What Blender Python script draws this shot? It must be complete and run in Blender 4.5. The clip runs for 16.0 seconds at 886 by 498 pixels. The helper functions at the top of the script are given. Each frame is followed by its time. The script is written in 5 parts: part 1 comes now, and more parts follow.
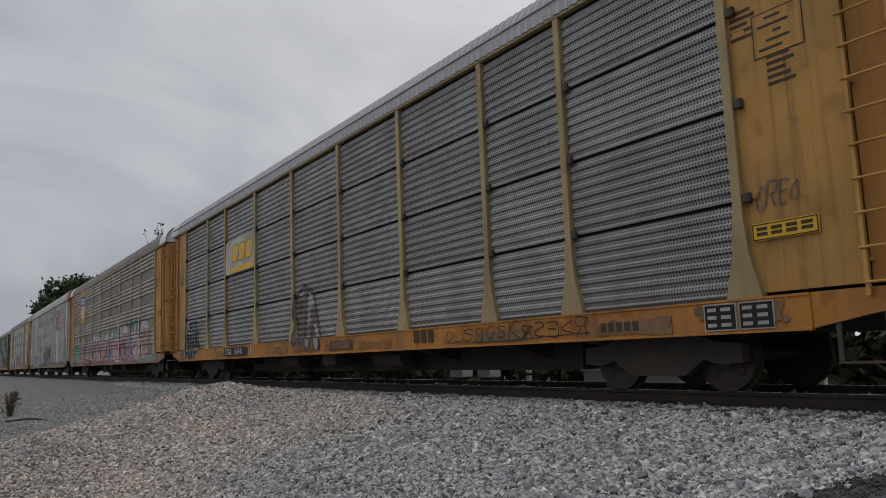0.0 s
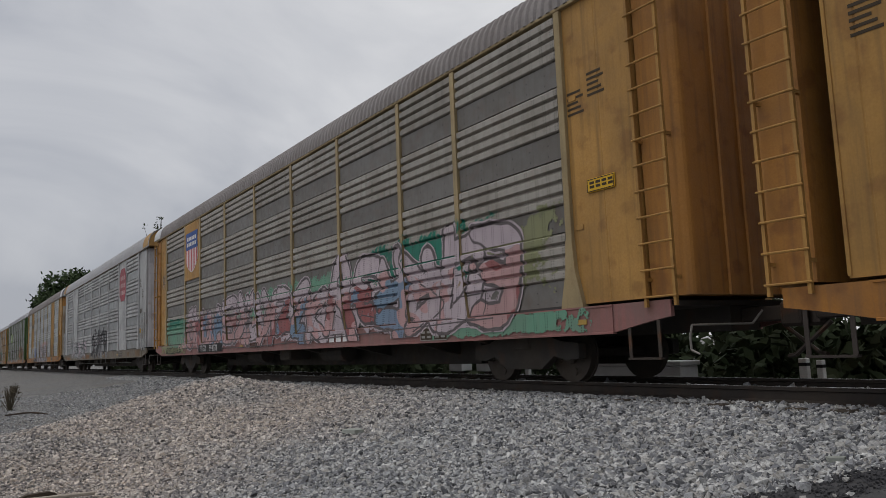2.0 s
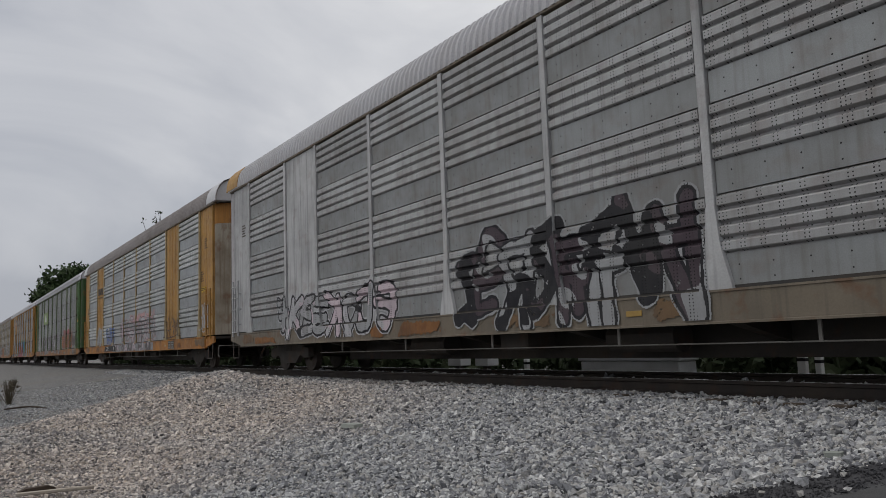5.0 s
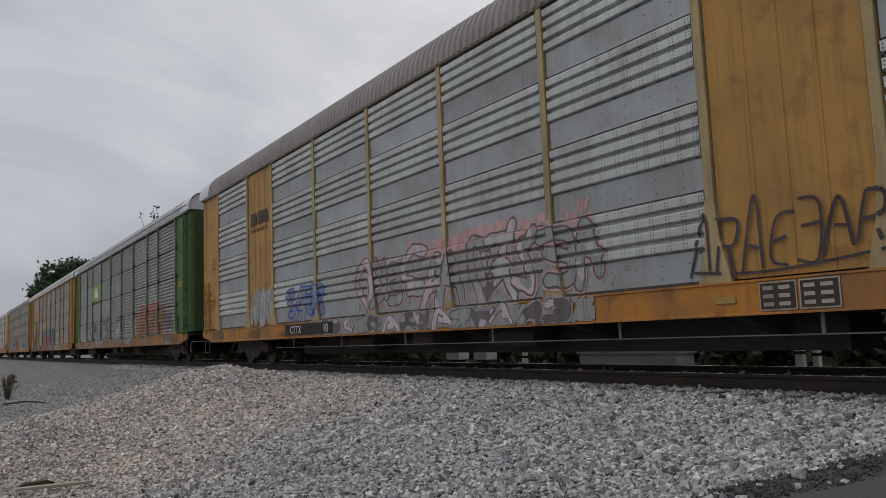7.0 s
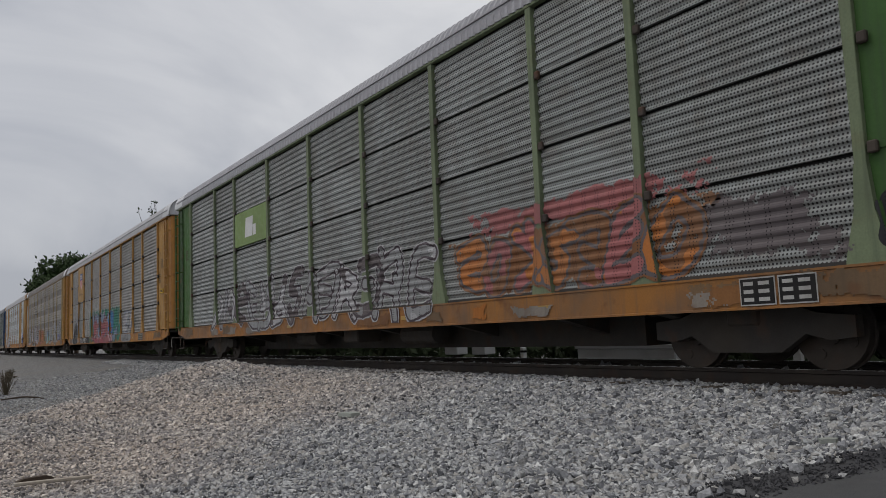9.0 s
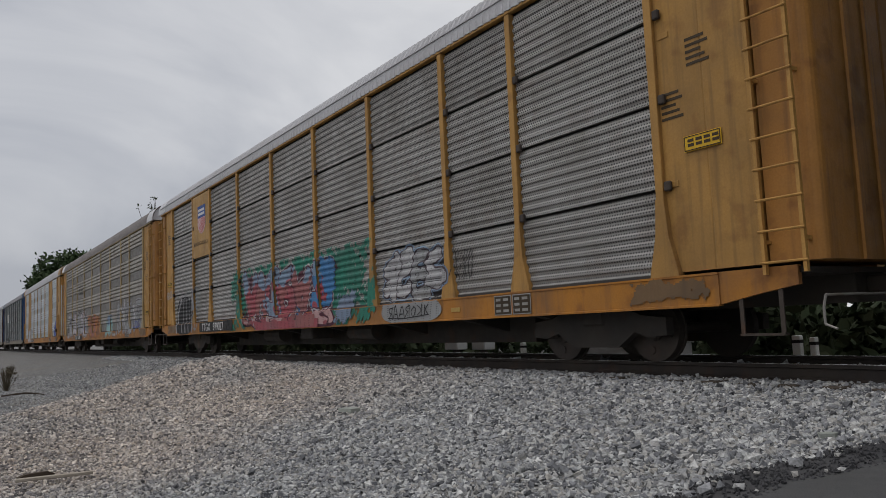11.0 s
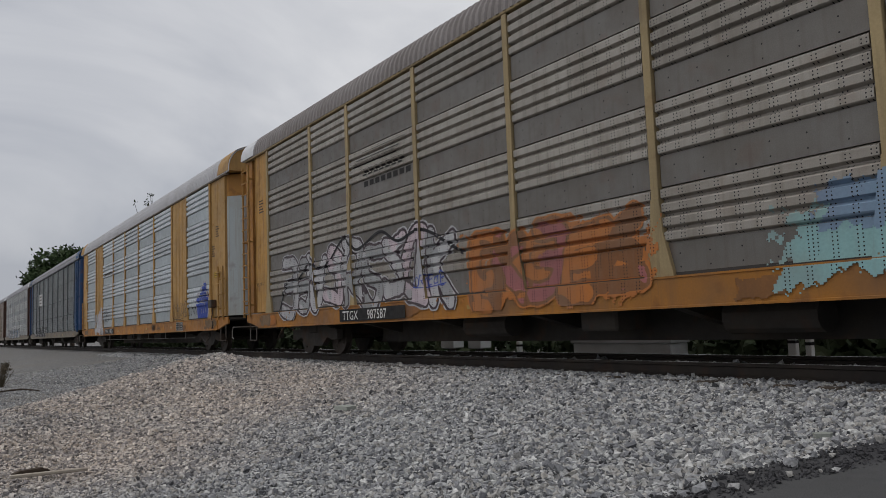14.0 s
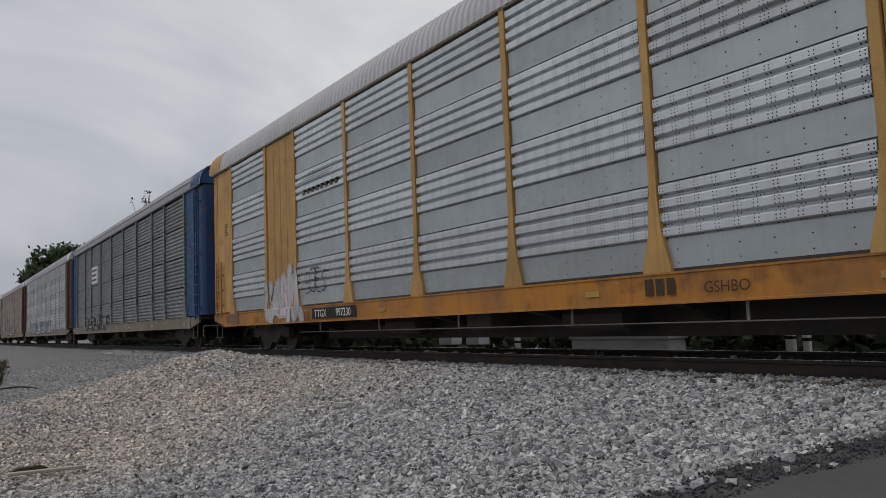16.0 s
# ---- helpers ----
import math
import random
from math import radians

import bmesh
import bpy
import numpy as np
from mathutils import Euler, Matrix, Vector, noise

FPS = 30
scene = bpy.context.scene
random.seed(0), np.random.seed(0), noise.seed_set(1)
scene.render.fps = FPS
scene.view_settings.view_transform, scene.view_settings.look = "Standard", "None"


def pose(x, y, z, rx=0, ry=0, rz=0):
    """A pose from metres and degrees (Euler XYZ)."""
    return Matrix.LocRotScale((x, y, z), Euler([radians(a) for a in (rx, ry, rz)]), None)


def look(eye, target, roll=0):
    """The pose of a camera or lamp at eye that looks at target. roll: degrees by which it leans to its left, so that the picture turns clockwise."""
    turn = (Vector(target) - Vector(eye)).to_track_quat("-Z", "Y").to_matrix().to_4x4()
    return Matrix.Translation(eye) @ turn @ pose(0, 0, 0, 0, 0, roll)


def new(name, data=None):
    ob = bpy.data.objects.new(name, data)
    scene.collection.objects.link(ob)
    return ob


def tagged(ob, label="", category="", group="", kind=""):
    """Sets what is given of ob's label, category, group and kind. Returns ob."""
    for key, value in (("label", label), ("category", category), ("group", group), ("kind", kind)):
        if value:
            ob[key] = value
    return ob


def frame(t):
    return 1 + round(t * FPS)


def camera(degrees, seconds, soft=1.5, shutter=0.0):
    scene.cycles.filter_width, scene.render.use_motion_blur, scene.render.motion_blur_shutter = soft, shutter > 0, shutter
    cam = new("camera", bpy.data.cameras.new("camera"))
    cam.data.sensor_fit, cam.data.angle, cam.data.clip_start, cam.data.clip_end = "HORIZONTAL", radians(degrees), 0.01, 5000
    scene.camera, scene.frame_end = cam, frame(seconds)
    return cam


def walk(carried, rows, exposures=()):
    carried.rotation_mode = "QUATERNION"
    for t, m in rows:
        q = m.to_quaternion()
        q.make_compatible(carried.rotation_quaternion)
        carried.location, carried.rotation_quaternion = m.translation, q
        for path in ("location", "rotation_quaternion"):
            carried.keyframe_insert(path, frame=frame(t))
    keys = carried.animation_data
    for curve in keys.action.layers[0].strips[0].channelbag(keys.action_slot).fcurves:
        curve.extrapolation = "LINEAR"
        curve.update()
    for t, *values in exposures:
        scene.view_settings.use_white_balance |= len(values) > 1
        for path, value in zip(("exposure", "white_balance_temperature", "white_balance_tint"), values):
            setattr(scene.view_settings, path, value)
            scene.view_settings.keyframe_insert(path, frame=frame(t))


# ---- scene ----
# A freight train of covered car carriers rolls past a hand-held camera beside a ballasted track.
# x runs along the track the way the train rolls, y across it, z = 0 at the top of the rails.

# ---- the camera and its walk ----
EYE = Vector((0.0, 0.0, 0.593))
TURNS = [  # seconds, degrees to the left of square-on, degrees up, lean
    (0, 57.111, 7.660, -2.246), (0.5, 57.105, 7.541, -2.283), (1, 57.109, 7.380, -2.342), (1.5, 57.065, 7.271, -2.328),
    (2, 57.082, 7.217, -2.253), (2.5, 57.050, 7.160, -2.236), (3, 57.069, 7.031, -2.203), (3.5, 57.075, 7.021, -2.070),
    (4, 57.077, 6.950, -2.061), (6.5, 56.890, 6.572, -2.301), (7, 56.900, 6.390, -2.293), (7.5, 56.886, 6.274, -2.324),
    (8, 56.875, 6.192, -2.321), (8.5, 56.833, 6.108, -2.352), (9, 56.787, 6.005, -2.381), (11.5, 56.773, 5.635, -2.498),
    (12, 56.745, 5.624, -2.461), (12.5, 56.730, 5.621, -2.400), (13, 56.497, 5.564, -2.354), (13.5, 56.454, 5.542, -2.306),
    (14, 56.554, 5.544, -2.183), (14.5, 56.593, 5.539, -2.175), (15, 56.535, 5.456, -2.203), (15.5, 56.361, 5.374, -2.261),
    (16, 56.409, 5.286, -2.318)]


def turned(yaw, pitch, lean):
    y, p = radians(yaw), radians(pitch)
    way = Vector((-math.sin(y) * math.cos(p), math.cos(y) * math.cos(p), math.sin(p)))
    return look(EYE, EYE + way, lean)


cam = camera(59.44, 16.0, soft=0.75)
walk(cam, [(t, turned(a, b, c)) for t, a, b, c in TURNS], exposures=[(0, -0.16), (1.5, -0.07), (4, 0.0), (16, 0.0)])

# ---- world and light: an overcast sky ----
SUN_UP, SUN_ROUND = radians(52), radians(200)
world = bpy.data.worlds.new("overcast_sky")
scene.world = world
world.use_nodes = True


def sky_world():
    nt = world.node_tree
    nt.nodes.clear()
    out = nt.nodes.new("ShaderNodeOutputWorld")
    back = nt.nodes.new("ShaderNodeBackground")
    sky = nt.nodes.new("ShaderNodeTexSky")
    sky.sky_type, sky.sun_disc, sky.sun_elevation, sky.sun_rotation = "NISHITA", False, SUN_UP, SUN_ROUND
    sky.air_density, sky.dust_density, sky.ozone_density = 1.0, 4.0, 1.0
    coord = nt.nodes.new("ShaderNodeTexCoord")
    squash = nt.nodes.new("ShaderNodeMapping")
    squash.inputs["Scale"].default_value = (1.0, 1.0, 2.3)
    squash.inputs["Location"].default_value = (0.35, 0.0, 0.4)
    cloud = nt.nodes.new("ShaderNodeTexNoise")
    cloud.inputs["Scale"].default_value, cloud.inputs["Detail"].default_value = 2.0, 8.0
    cloud.inputs["Roughness"].default_value, cloud.inputs["Distortion"].default_value = 0.5, 0.5
    ramp = nt.nodes.new("ShaderNodeValToRGB")
    ramp.color_ramp.elements[0].position, ramp.color_ramp.elements[1].position = 0.34, 0.66
    ramp.color_ramp.elements[0].color, ramp.color_ramp.elements[1].color = (3.4, 3.55, 3.95, 1), (6.5, 6.5, 6.6, 1)
    mix = nt.nodes.new("ShaderNodeMix")
    mix.data_type = "RGBA"
    mix.inputs[0].default_value = 0.92
    link = nt.links.new
    link(coord.outputs["Generated"], squash.inputs[0])
    link(squash.outputs[0], cloud.inputs["Vector"])
    high = nt.nodes.new("ShaderNodeSeparateXYZ")
    link(coord.outputs["Generated"], high.inputs[0])
    rise = nt.nodes.new("ShaderNodeMapRange")
    rise.inputs["From Min"].default_value, rise.inputs["From Max"].default_value = 0.0, 0.5
    rise.inputs["To Min"].default_value, rise.inputs["To Max"].default_value = -0.2, 0.09
    link(high.outputs[2], rise.inputs["Value"])
    both = nt.nodes.new("ShaderNodeMath")
    link(cloud.outputs["Fac"], both.inputs[0])
    link(rise.outputs[0], both.inputs[1])
    side = nt.nodes.new("ShaderNodeMapRange")
    side.inputs["From Min"].default_value, side.inputs["From Max"].default_value = 0.1, 0.6
    side.inputs["To Min"].default_value, side.inputs["To Max"].default_value = -0.02, 0.1
    either = nt.nodes.new("ShaderNodeMath")  # paler off to both sides of the line
    either.operation = "ABSOLUTE"
    link(high.outputs[1], either.inputs[0])
    link(either.outputs[0], side.inputs["Value"])
    total = nt.nodes.new("ShaderNodeMath")
    link(both.outputs[0], total.inputs[0])
    link(side.outputs[0], total.inputs[1])
    link(total.outputs[0], ramp.inputs[0])
    link(sky.outputs[0], mix.inputs[6])
    link(ramp.outputs[0], mix.inputs[7])
    link(mix.outputs[2], back.inputs["Color"])
    back.inputs["Strength"].default_value = 0.12
    link(back.outputs[0], out.inputs["Surface"])


sky_world()
sun = new("sun", bpy.data.lights.new("sun", "SUN"))
sun.data.energy, sun.data.angle, sun.data.color = 0.7, radians(30), (1.0, 0.97, 0.93)
sun.matrix_world = look((0, 0, 50), (50 * math.sin(SUN_ROUND) * -1 * 0.3, 50 * 0.4, 0))

# ---- materials ----
def material(name, colour, rough=0.6, metal=0.0, stain=0.35, streak=0.0, rust=0.0, grain=60.0, bump=0.15, shift=0.12, holes="", stains=(0.09, 0.07, 0.05), gloss=0.2):
    """A worn surface: base colour, broad stains, run-down streaks, rust and fine grain, each object a little different."""
    m = bpy.data.materials.new(name)
    m.use_nodes = True
    nt = m.node_tree
    n, link = nt.nodes, nt.links.new
    b = n["Principled BSDF"]
    b.inputs["Metallic"].default_value = metal
    b.inputs["Specular IOR Level"].default_value = gloss
    coord, info = n.new("ShaderNodeTexCoord"), n.new("ShaderNodeObjectInfo")

    def maths(op, a, c):
        k = n.new("ShaderNodeMath")
        k.operation = op
        for s, v in ((0, a), (1, c)):
            if v is None:
                continue
            if isinstance(v, (int, float)):
                k.inputs[s].default_value = v
            else:
                link(v, k.inputs[s])
        return k.outputs[0]

    def noised(scale, detail, stretch=(1, 1, 1)):
        mp = n.new("ShaderNodeMapping")
        mp.inputs["Scale"].default_value = stretch
        away = n.new("ShaderNodeCombineXYZ")
        link(maths("MULTIPLY", info.outputs["Random"], 37.0), away.inputs[0])
        link(away.outputs[0], mp.inputs["Location"])
        link(coord.outputs["Object"], mp.inputs["Vector"])
        k = n.new("ShaderNodeTexNoise")
        k.inputs["Scale"].default_value, k.inputs["Detail"].default_value = scale, detail
        link(mp.outputs[0], k.inputs["Vector"])
        return k.outputs["Fac"]

    def ranged(fac, lo, hi, a, c):
        k = n.new("ShaderNodeMapRange")
        k.inputs["From Min"].default_value, k.inputs["From Max"].default_value = lo, hi
        k.inputs["To Min"].default_value, k.inputs["To Max"].default_value = a, c
        link(fac, k.inputs["Value"])
        return k.outputs[0]

    def mixed(fac, a, c, how="MIX"):
        k = n.new("ShaderNodeMix")
        k.data_type, k.blend_type = "RGBA", how
        for s, v in ((0, fac), (6, a), (7, c)):
            if isinstance(v, tuple):
                k.inputs[s].default_value = (*v, 1)
            elif isinstance(v, (int, float)):
                k.inputs[s].default_value = v
            else:
                link(v, k.inputs[s])
        return k.outputs[2]

    tone = n.new("ShaderNodeHueSaturation")
    tone.inputs["Color"].default_value = (*colour, 1)
    link(ranged(info.outputs["Random"], 0, 1, 1 - shift, 1 + shift), tone.inputs["Value"])
    col = tone.outputs[0]
    fine = noised(grain, 4)
    col = mixed(ranged(fine, 0.3, 0.7, 0.25, 0.0), col, tuple(c * 0.45 for c in colour))
    col = mixed(ranged(noised(1.1, 6), 0.42, 0.72, 0.0, stain), col, stains)
    if streak:
        col = mixed(ranged(noised(3.0, 5, (4, 4, 0.22)), 0.5, 0.75, 0.0, streak), col, stains)
    if rust:
        col = mixed(ranged(noised(2.6, 8), 0.56, 0.66, 0.0, rust), col, (0.13, 0.055, 0.025))
    if holes:
        sep, put = n.new("ShaderNodeSeparateXYZ"), n.new("ShaderNodeCombineXYZ")
        link(coord.outputs["Object"], sep.inputs[0])
        px, pz, size = {"all": (0.046, 0.0433, 0.0122), "rows": (0.05, 0.04, 0.0085), "rivets": (0.42, 0.16, 0.010)}[holes]
        dx = maths("MULTIPLY", maths("SUBTRACT", maths("FRACT", maths("MULTIPLY", sep.outputs[0], 1 / px), None), 0.5), px)
        dz = maths("MULTIPLY", maths("SUBTRACT", maths("FRACT", maths("MULTIPLY", sep.outputs[2], 1 / pz), None), 0.5), pz)
        far = maths("SQRT", maths("ADD", maths("MULTIPLY", dx, dx), maths("MULTIPLY", dz, dz)), None)
        dot = maths("LESS_THAN", far, size)
        if holes == "rows":
            row = maths("FRACT", maths("MULTIPLY", sep.outputs[0], 1 / 0.25), None)
            tall = n.new("ShaderNodeTexNoise")
            tall.inputs["Scale"].default_value = 2.2
            link(coord.outputs["Object"], tall.inputs["Vector"])
            dot = maths("MULTIPLY", dot, maths("LESS_THAN", row, maths("MULTIPLY", tall.outputs["Fac"], 0.85)))
        col = mixed(dot, col, (0.012, 0.012, 0.012))
    link(col, b.inputs["Base Color"])
    link(ranged(noised(7, 4), 0.3, 0.7, max(rough - 0.13, 0.1), min(rough + 0.13, 1.0)), b.inputs["Roughness"])
    if bump:
        k = n.new("ShaderNodeBump")
        k.inputs["Strength"].default_value, k.inputs["Distance"].default_value = bump, 0.01
        link(fine, k.inputs["Height"])
        link(k.outputs[0], b.inputs["Normal"])
    return m


def stone_material():
    m = bpy.data.materials.new("crushed_stone")
    m.use_nodes = True
    nt = m.node_tree
    n, link = nt.nodes, nt.links.new
    b = n["Principled BSDF"]
    b.inputs["Roughness"].default_value = 0.9
    geo, coord = n.new("ShaderNodeNewGeometry"), n.new("ShaderNodeTexCoord")
    ramp = n.new("ShaderNodeValToRGB")
    cr = ramp.color_ramp
    cr.elements[0].position, cr.elements[0].color = 0.0, (0.07, 0.072, 0.078, 1)
    cr.elements[1].position, cr.elements[1].color = 1.0, (0.58, 0.58, 0.57, 1)
    for p, c in ((0.16, (0.18, 0.185, 0.2)), (0.42, (0.3, 0.306, 0.318)), (0.6, (0.35, 0.336, 0.312)), (0.76, (0.39, 0.4, 0.406)), (0.92, (0.49, 0.49, 0.485))):
        cr.elements.new(p).color = (*c, 1)
    link(geo.outputs["Random Per Island"], ramp.inputs[0])
    # rusty-brown stains in broad patches of the heap
    patch = n.new("ShaderNodeTexNoise")
    patch.inputs["Scale"].default_value, patch.inputs["Detail"].default_value = 0.45, 5
    link(coord.outputs["Object"], patch.inputs["Vector"])
    rng = n.new("ShaderNodeMapRange")
    rng.inputs["From Min"].default_value, rng.inputs["From Max"].default_value, rng.inputs["To Max"].default_value = 0.2, 0.55, 1.0
    link(patch.outputs["Fac"], rng.inputs["Value"])
    # the heap was tipped from rustier stone than the ballast
    worn = None
    for centre, reach in (((-14.0, 3.6, -0.3), 5.6), ((-10.0, 1.2, -0.8), 3.2)):
        gap = n.new("ShaderNodeVectorMath")
        gap.operation = "DISTANCE"
        gap.inputs[1].default_value = centre
        link(coord.outputs["Object"], gap.inputs[0])
        near = n.new("ShaderNodeMapRange")
        near.inputs["From Min"].default_value, near.inputs["From Max"].default_value = reach, reach * 0.4
        link(gap.outputs["Value"], near.inputs["Value"])
        if worn is None:
            worn = near.outputs[0]
        else:
            both = n.new("ShaderNodeMath")
            both.operation = "MAXIMUM"
            link(worn, both.inputs[0])
            link(near.outputs[0], both.inputs[1])
            worn = both.outputs[0]
    some = n.new("ShaderNodeMath")
    some.operation = "MULTIPLY"
    link(rng.outputs[0], some.inputs[0])
    link(worn, some.inputs[1])
    tint = n.new("ShaderNodeMix")
    tint.data_type, tint.blend_type = "RGBA", "MULTIPLY"
    tint.inputs[7].default_value = (1.32, 1.17, 1.05, 1)
    link(some.outputs[0], tint.inputs[0])
    link(ramp.outputs[0], tint.inputs[6])
    grain = n.new("ShaderNodeTexNoise")
    grain.inputs["Scale"].default_value, grain.inputs["Detail"].default_value = 45, 4
    link(coord.outputs["Object"], grain.inputs["Vector"])
    k = n.new("ShaderNodeMapRange")
    k.inputs["From Min"].default_value, k.inputs["From Max"].default_value = 0.3, 0.7
    k.inputs["To Min"].default_value, k.inputs["To Max"].default_value = 0.7, 1.2
    link(grain.outputs["Fac"], k.inputs["Value"])
    fin = n.new("ShaderNodeMix")
    fin.data_type, fin.blend_type = "RGBA", "MULTIPLY"
    fin.inputs[0].default_value = 1.0
    link(tint.outputs[2], fin.inputs[6])
    link(k.outputs[0], fin.inputs[7])
    link(fin.outputs[2], b.inputs["Base Color"])
    bump = n.new("ShaderNodeBump")
    bump.inputs["Strength"].default_value, bump.inputs["Distance"].default_value = 0.5, 0.01
    link(grain.outputs["Fac"], bump.inputs["Height"])
    link(bump.outputs[0], b.inputs["Normal"])
    return m


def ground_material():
    """Fines and small gravel: cells of stone in two sizes over grey dust, earthy patches; toned dark as shade between
    stones.
    """
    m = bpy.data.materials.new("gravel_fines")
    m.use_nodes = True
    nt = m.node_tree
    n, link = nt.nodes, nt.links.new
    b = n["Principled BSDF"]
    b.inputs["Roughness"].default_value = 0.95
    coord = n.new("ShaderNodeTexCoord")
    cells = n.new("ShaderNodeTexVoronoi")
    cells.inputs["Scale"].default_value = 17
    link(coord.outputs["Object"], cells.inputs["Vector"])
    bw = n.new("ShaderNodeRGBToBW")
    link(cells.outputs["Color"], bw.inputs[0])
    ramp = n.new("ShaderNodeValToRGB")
    # low tones paint the shade in the gaps between loose stones
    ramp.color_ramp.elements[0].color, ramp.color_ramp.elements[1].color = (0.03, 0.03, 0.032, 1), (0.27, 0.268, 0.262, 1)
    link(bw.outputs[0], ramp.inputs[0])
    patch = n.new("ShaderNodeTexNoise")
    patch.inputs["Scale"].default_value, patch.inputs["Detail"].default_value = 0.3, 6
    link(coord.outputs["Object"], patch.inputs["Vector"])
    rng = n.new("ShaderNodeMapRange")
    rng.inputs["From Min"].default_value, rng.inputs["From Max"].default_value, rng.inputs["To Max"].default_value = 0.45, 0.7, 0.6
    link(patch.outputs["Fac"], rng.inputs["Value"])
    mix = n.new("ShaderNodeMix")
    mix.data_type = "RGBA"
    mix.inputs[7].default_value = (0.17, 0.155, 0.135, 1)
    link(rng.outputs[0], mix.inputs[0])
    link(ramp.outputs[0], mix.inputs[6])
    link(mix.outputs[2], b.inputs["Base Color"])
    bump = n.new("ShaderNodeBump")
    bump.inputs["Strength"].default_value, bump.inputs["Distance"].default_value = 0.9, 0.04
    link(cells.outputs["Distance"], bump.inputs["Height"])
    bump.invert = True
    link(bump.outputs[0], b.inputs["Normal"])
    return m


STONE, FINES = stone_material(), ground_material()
ASPHALT = material("asphalt", (0.105, 0.106, 0.11), 0.9, stain=0.5, grain=75, bump=1.0, stains=(0.07, 0.07, 0.07))
CHIPPINGS = material("dark_chippings", (0.06, 0.06, 0.065), 0.95, stain=0.5, grain=90, bump=0.8, stains=(0.14, 0.14, 0.14))
RAIL = material("rusty_rail", (0.04, 0.035, 0.033), 0.85, 0.1, stain=0.3, rust=0.12, grain=80)
RAIL_HEAD = material("polished_rail_head", (0.5, 0.5, 0.5), 0.25, 1.0, stain=0.1, grain=200, bump=0.02)
TIE = material("creosoted_tie", (0.065, 0.055, 0.047), 0.9, stain=0.5, grain=25)
UNDER = material("grimy_underframe", (0.058, 0.053, 0.049), 0.85, stain=0.4, rust=0.2)
STEEL = material("worn_steel", (0.06, 0.05, 0.045), 0.6, 0.3, stain=0.4, rust=0.5)
WHEEL = material("wheel_steel", (0.06, 0.052, 0.047), 0.75, 0.2, rust=0.1)
# near-black colour paints the lack of light inside cars and in slots
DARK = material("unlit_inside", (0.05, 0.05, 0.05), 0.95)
ROD = material("bare_rod", (0.24, 0.23, 0.215), 0.5, 0.2, stain=0.3, rust=0.4)
WOOD = material("weathered_board", (0.36, 0.32, 0.27), 0.9, stain=0.4, grain=30)
CONCRETE = material("pale_concrete", (0.6, 0.61, 0.61), 0.9, stain=0.3)
POST_WHITE = material("white_marker_paint", (0.7, 0.7, 0.68), 0.7, stain=0.2)
BARK = material("bark", (0.06, 0.045, 0.035), 0.95, grain=12, bump=0.5)
LEAF = material("green_leaves", (0.035, 0.06, 0.022), 0.7, stain=0.2, shift=0.3)
LEAF_DARK = material("dark_shrub_leaves", (0.04, 0.058, 0.028), 0.8, stain=0.3, shift=0.3)
DRY = material("dry_weed", (0.1, 0.085, 0.06), 0.9, stain=0.4)
BLACK = material("black_paint", (0.012, 0.012, 0.013), 0.6, stain=0.15, bump=0.03)
WHITE = material("white_paint", (0.68, 0.68, 0.68), 0.6, stain=0.25, bump=0.03)
DULL_WHITE = material("dulled_white_paint", (0.4, 0.4, 0.39), 0.7, stain=0.6, streak=0.4, bump=0.03)
CAP_WHITE = material("white_roof_cap", (0.6, 0.61, 0.64), 0.5, stain=0.3, streak=0.3, stains=(0.4, 0.38, 0.36))
INK = material("dark_lettering", (0.05, 0.035, 0.02), 0.6, stain=0.2, bump=0.03)
RED = material("red_paint", (0.45, 0.05, 0.06), 0.6, stain=0.25, bump=0.03)
SIGN_BLUE = material("blue_paint", (0.03, 0.08, 0.28), 0.6, stain=0.2, bump=0.03)
SIGN_YELLOW = material("bright_yellow_paint", (0.62, 0.38, 0.03), 0.55, stain=0.2, bump=0.03)
PANEL_PALE = material("pale_panel_paint", (0.42, 0.41, 0.39), 0.7, stain=0.5, streak=0.4, bump=0.03)
DULL_YELLOW = material("dull_yellow_paint", (0.3, 0.24, 0.06), 0.7, stain=0.4, bump=0.03)
SIGN_GREEN = material("green_sign_paint", (0.19, 0.27, 0.1), 0.6, stain=0.3, bump=0.03)
SLAB = material("grey_green_slab", (0.33, 0.35, 0.32), 0.9, stain=0.3)
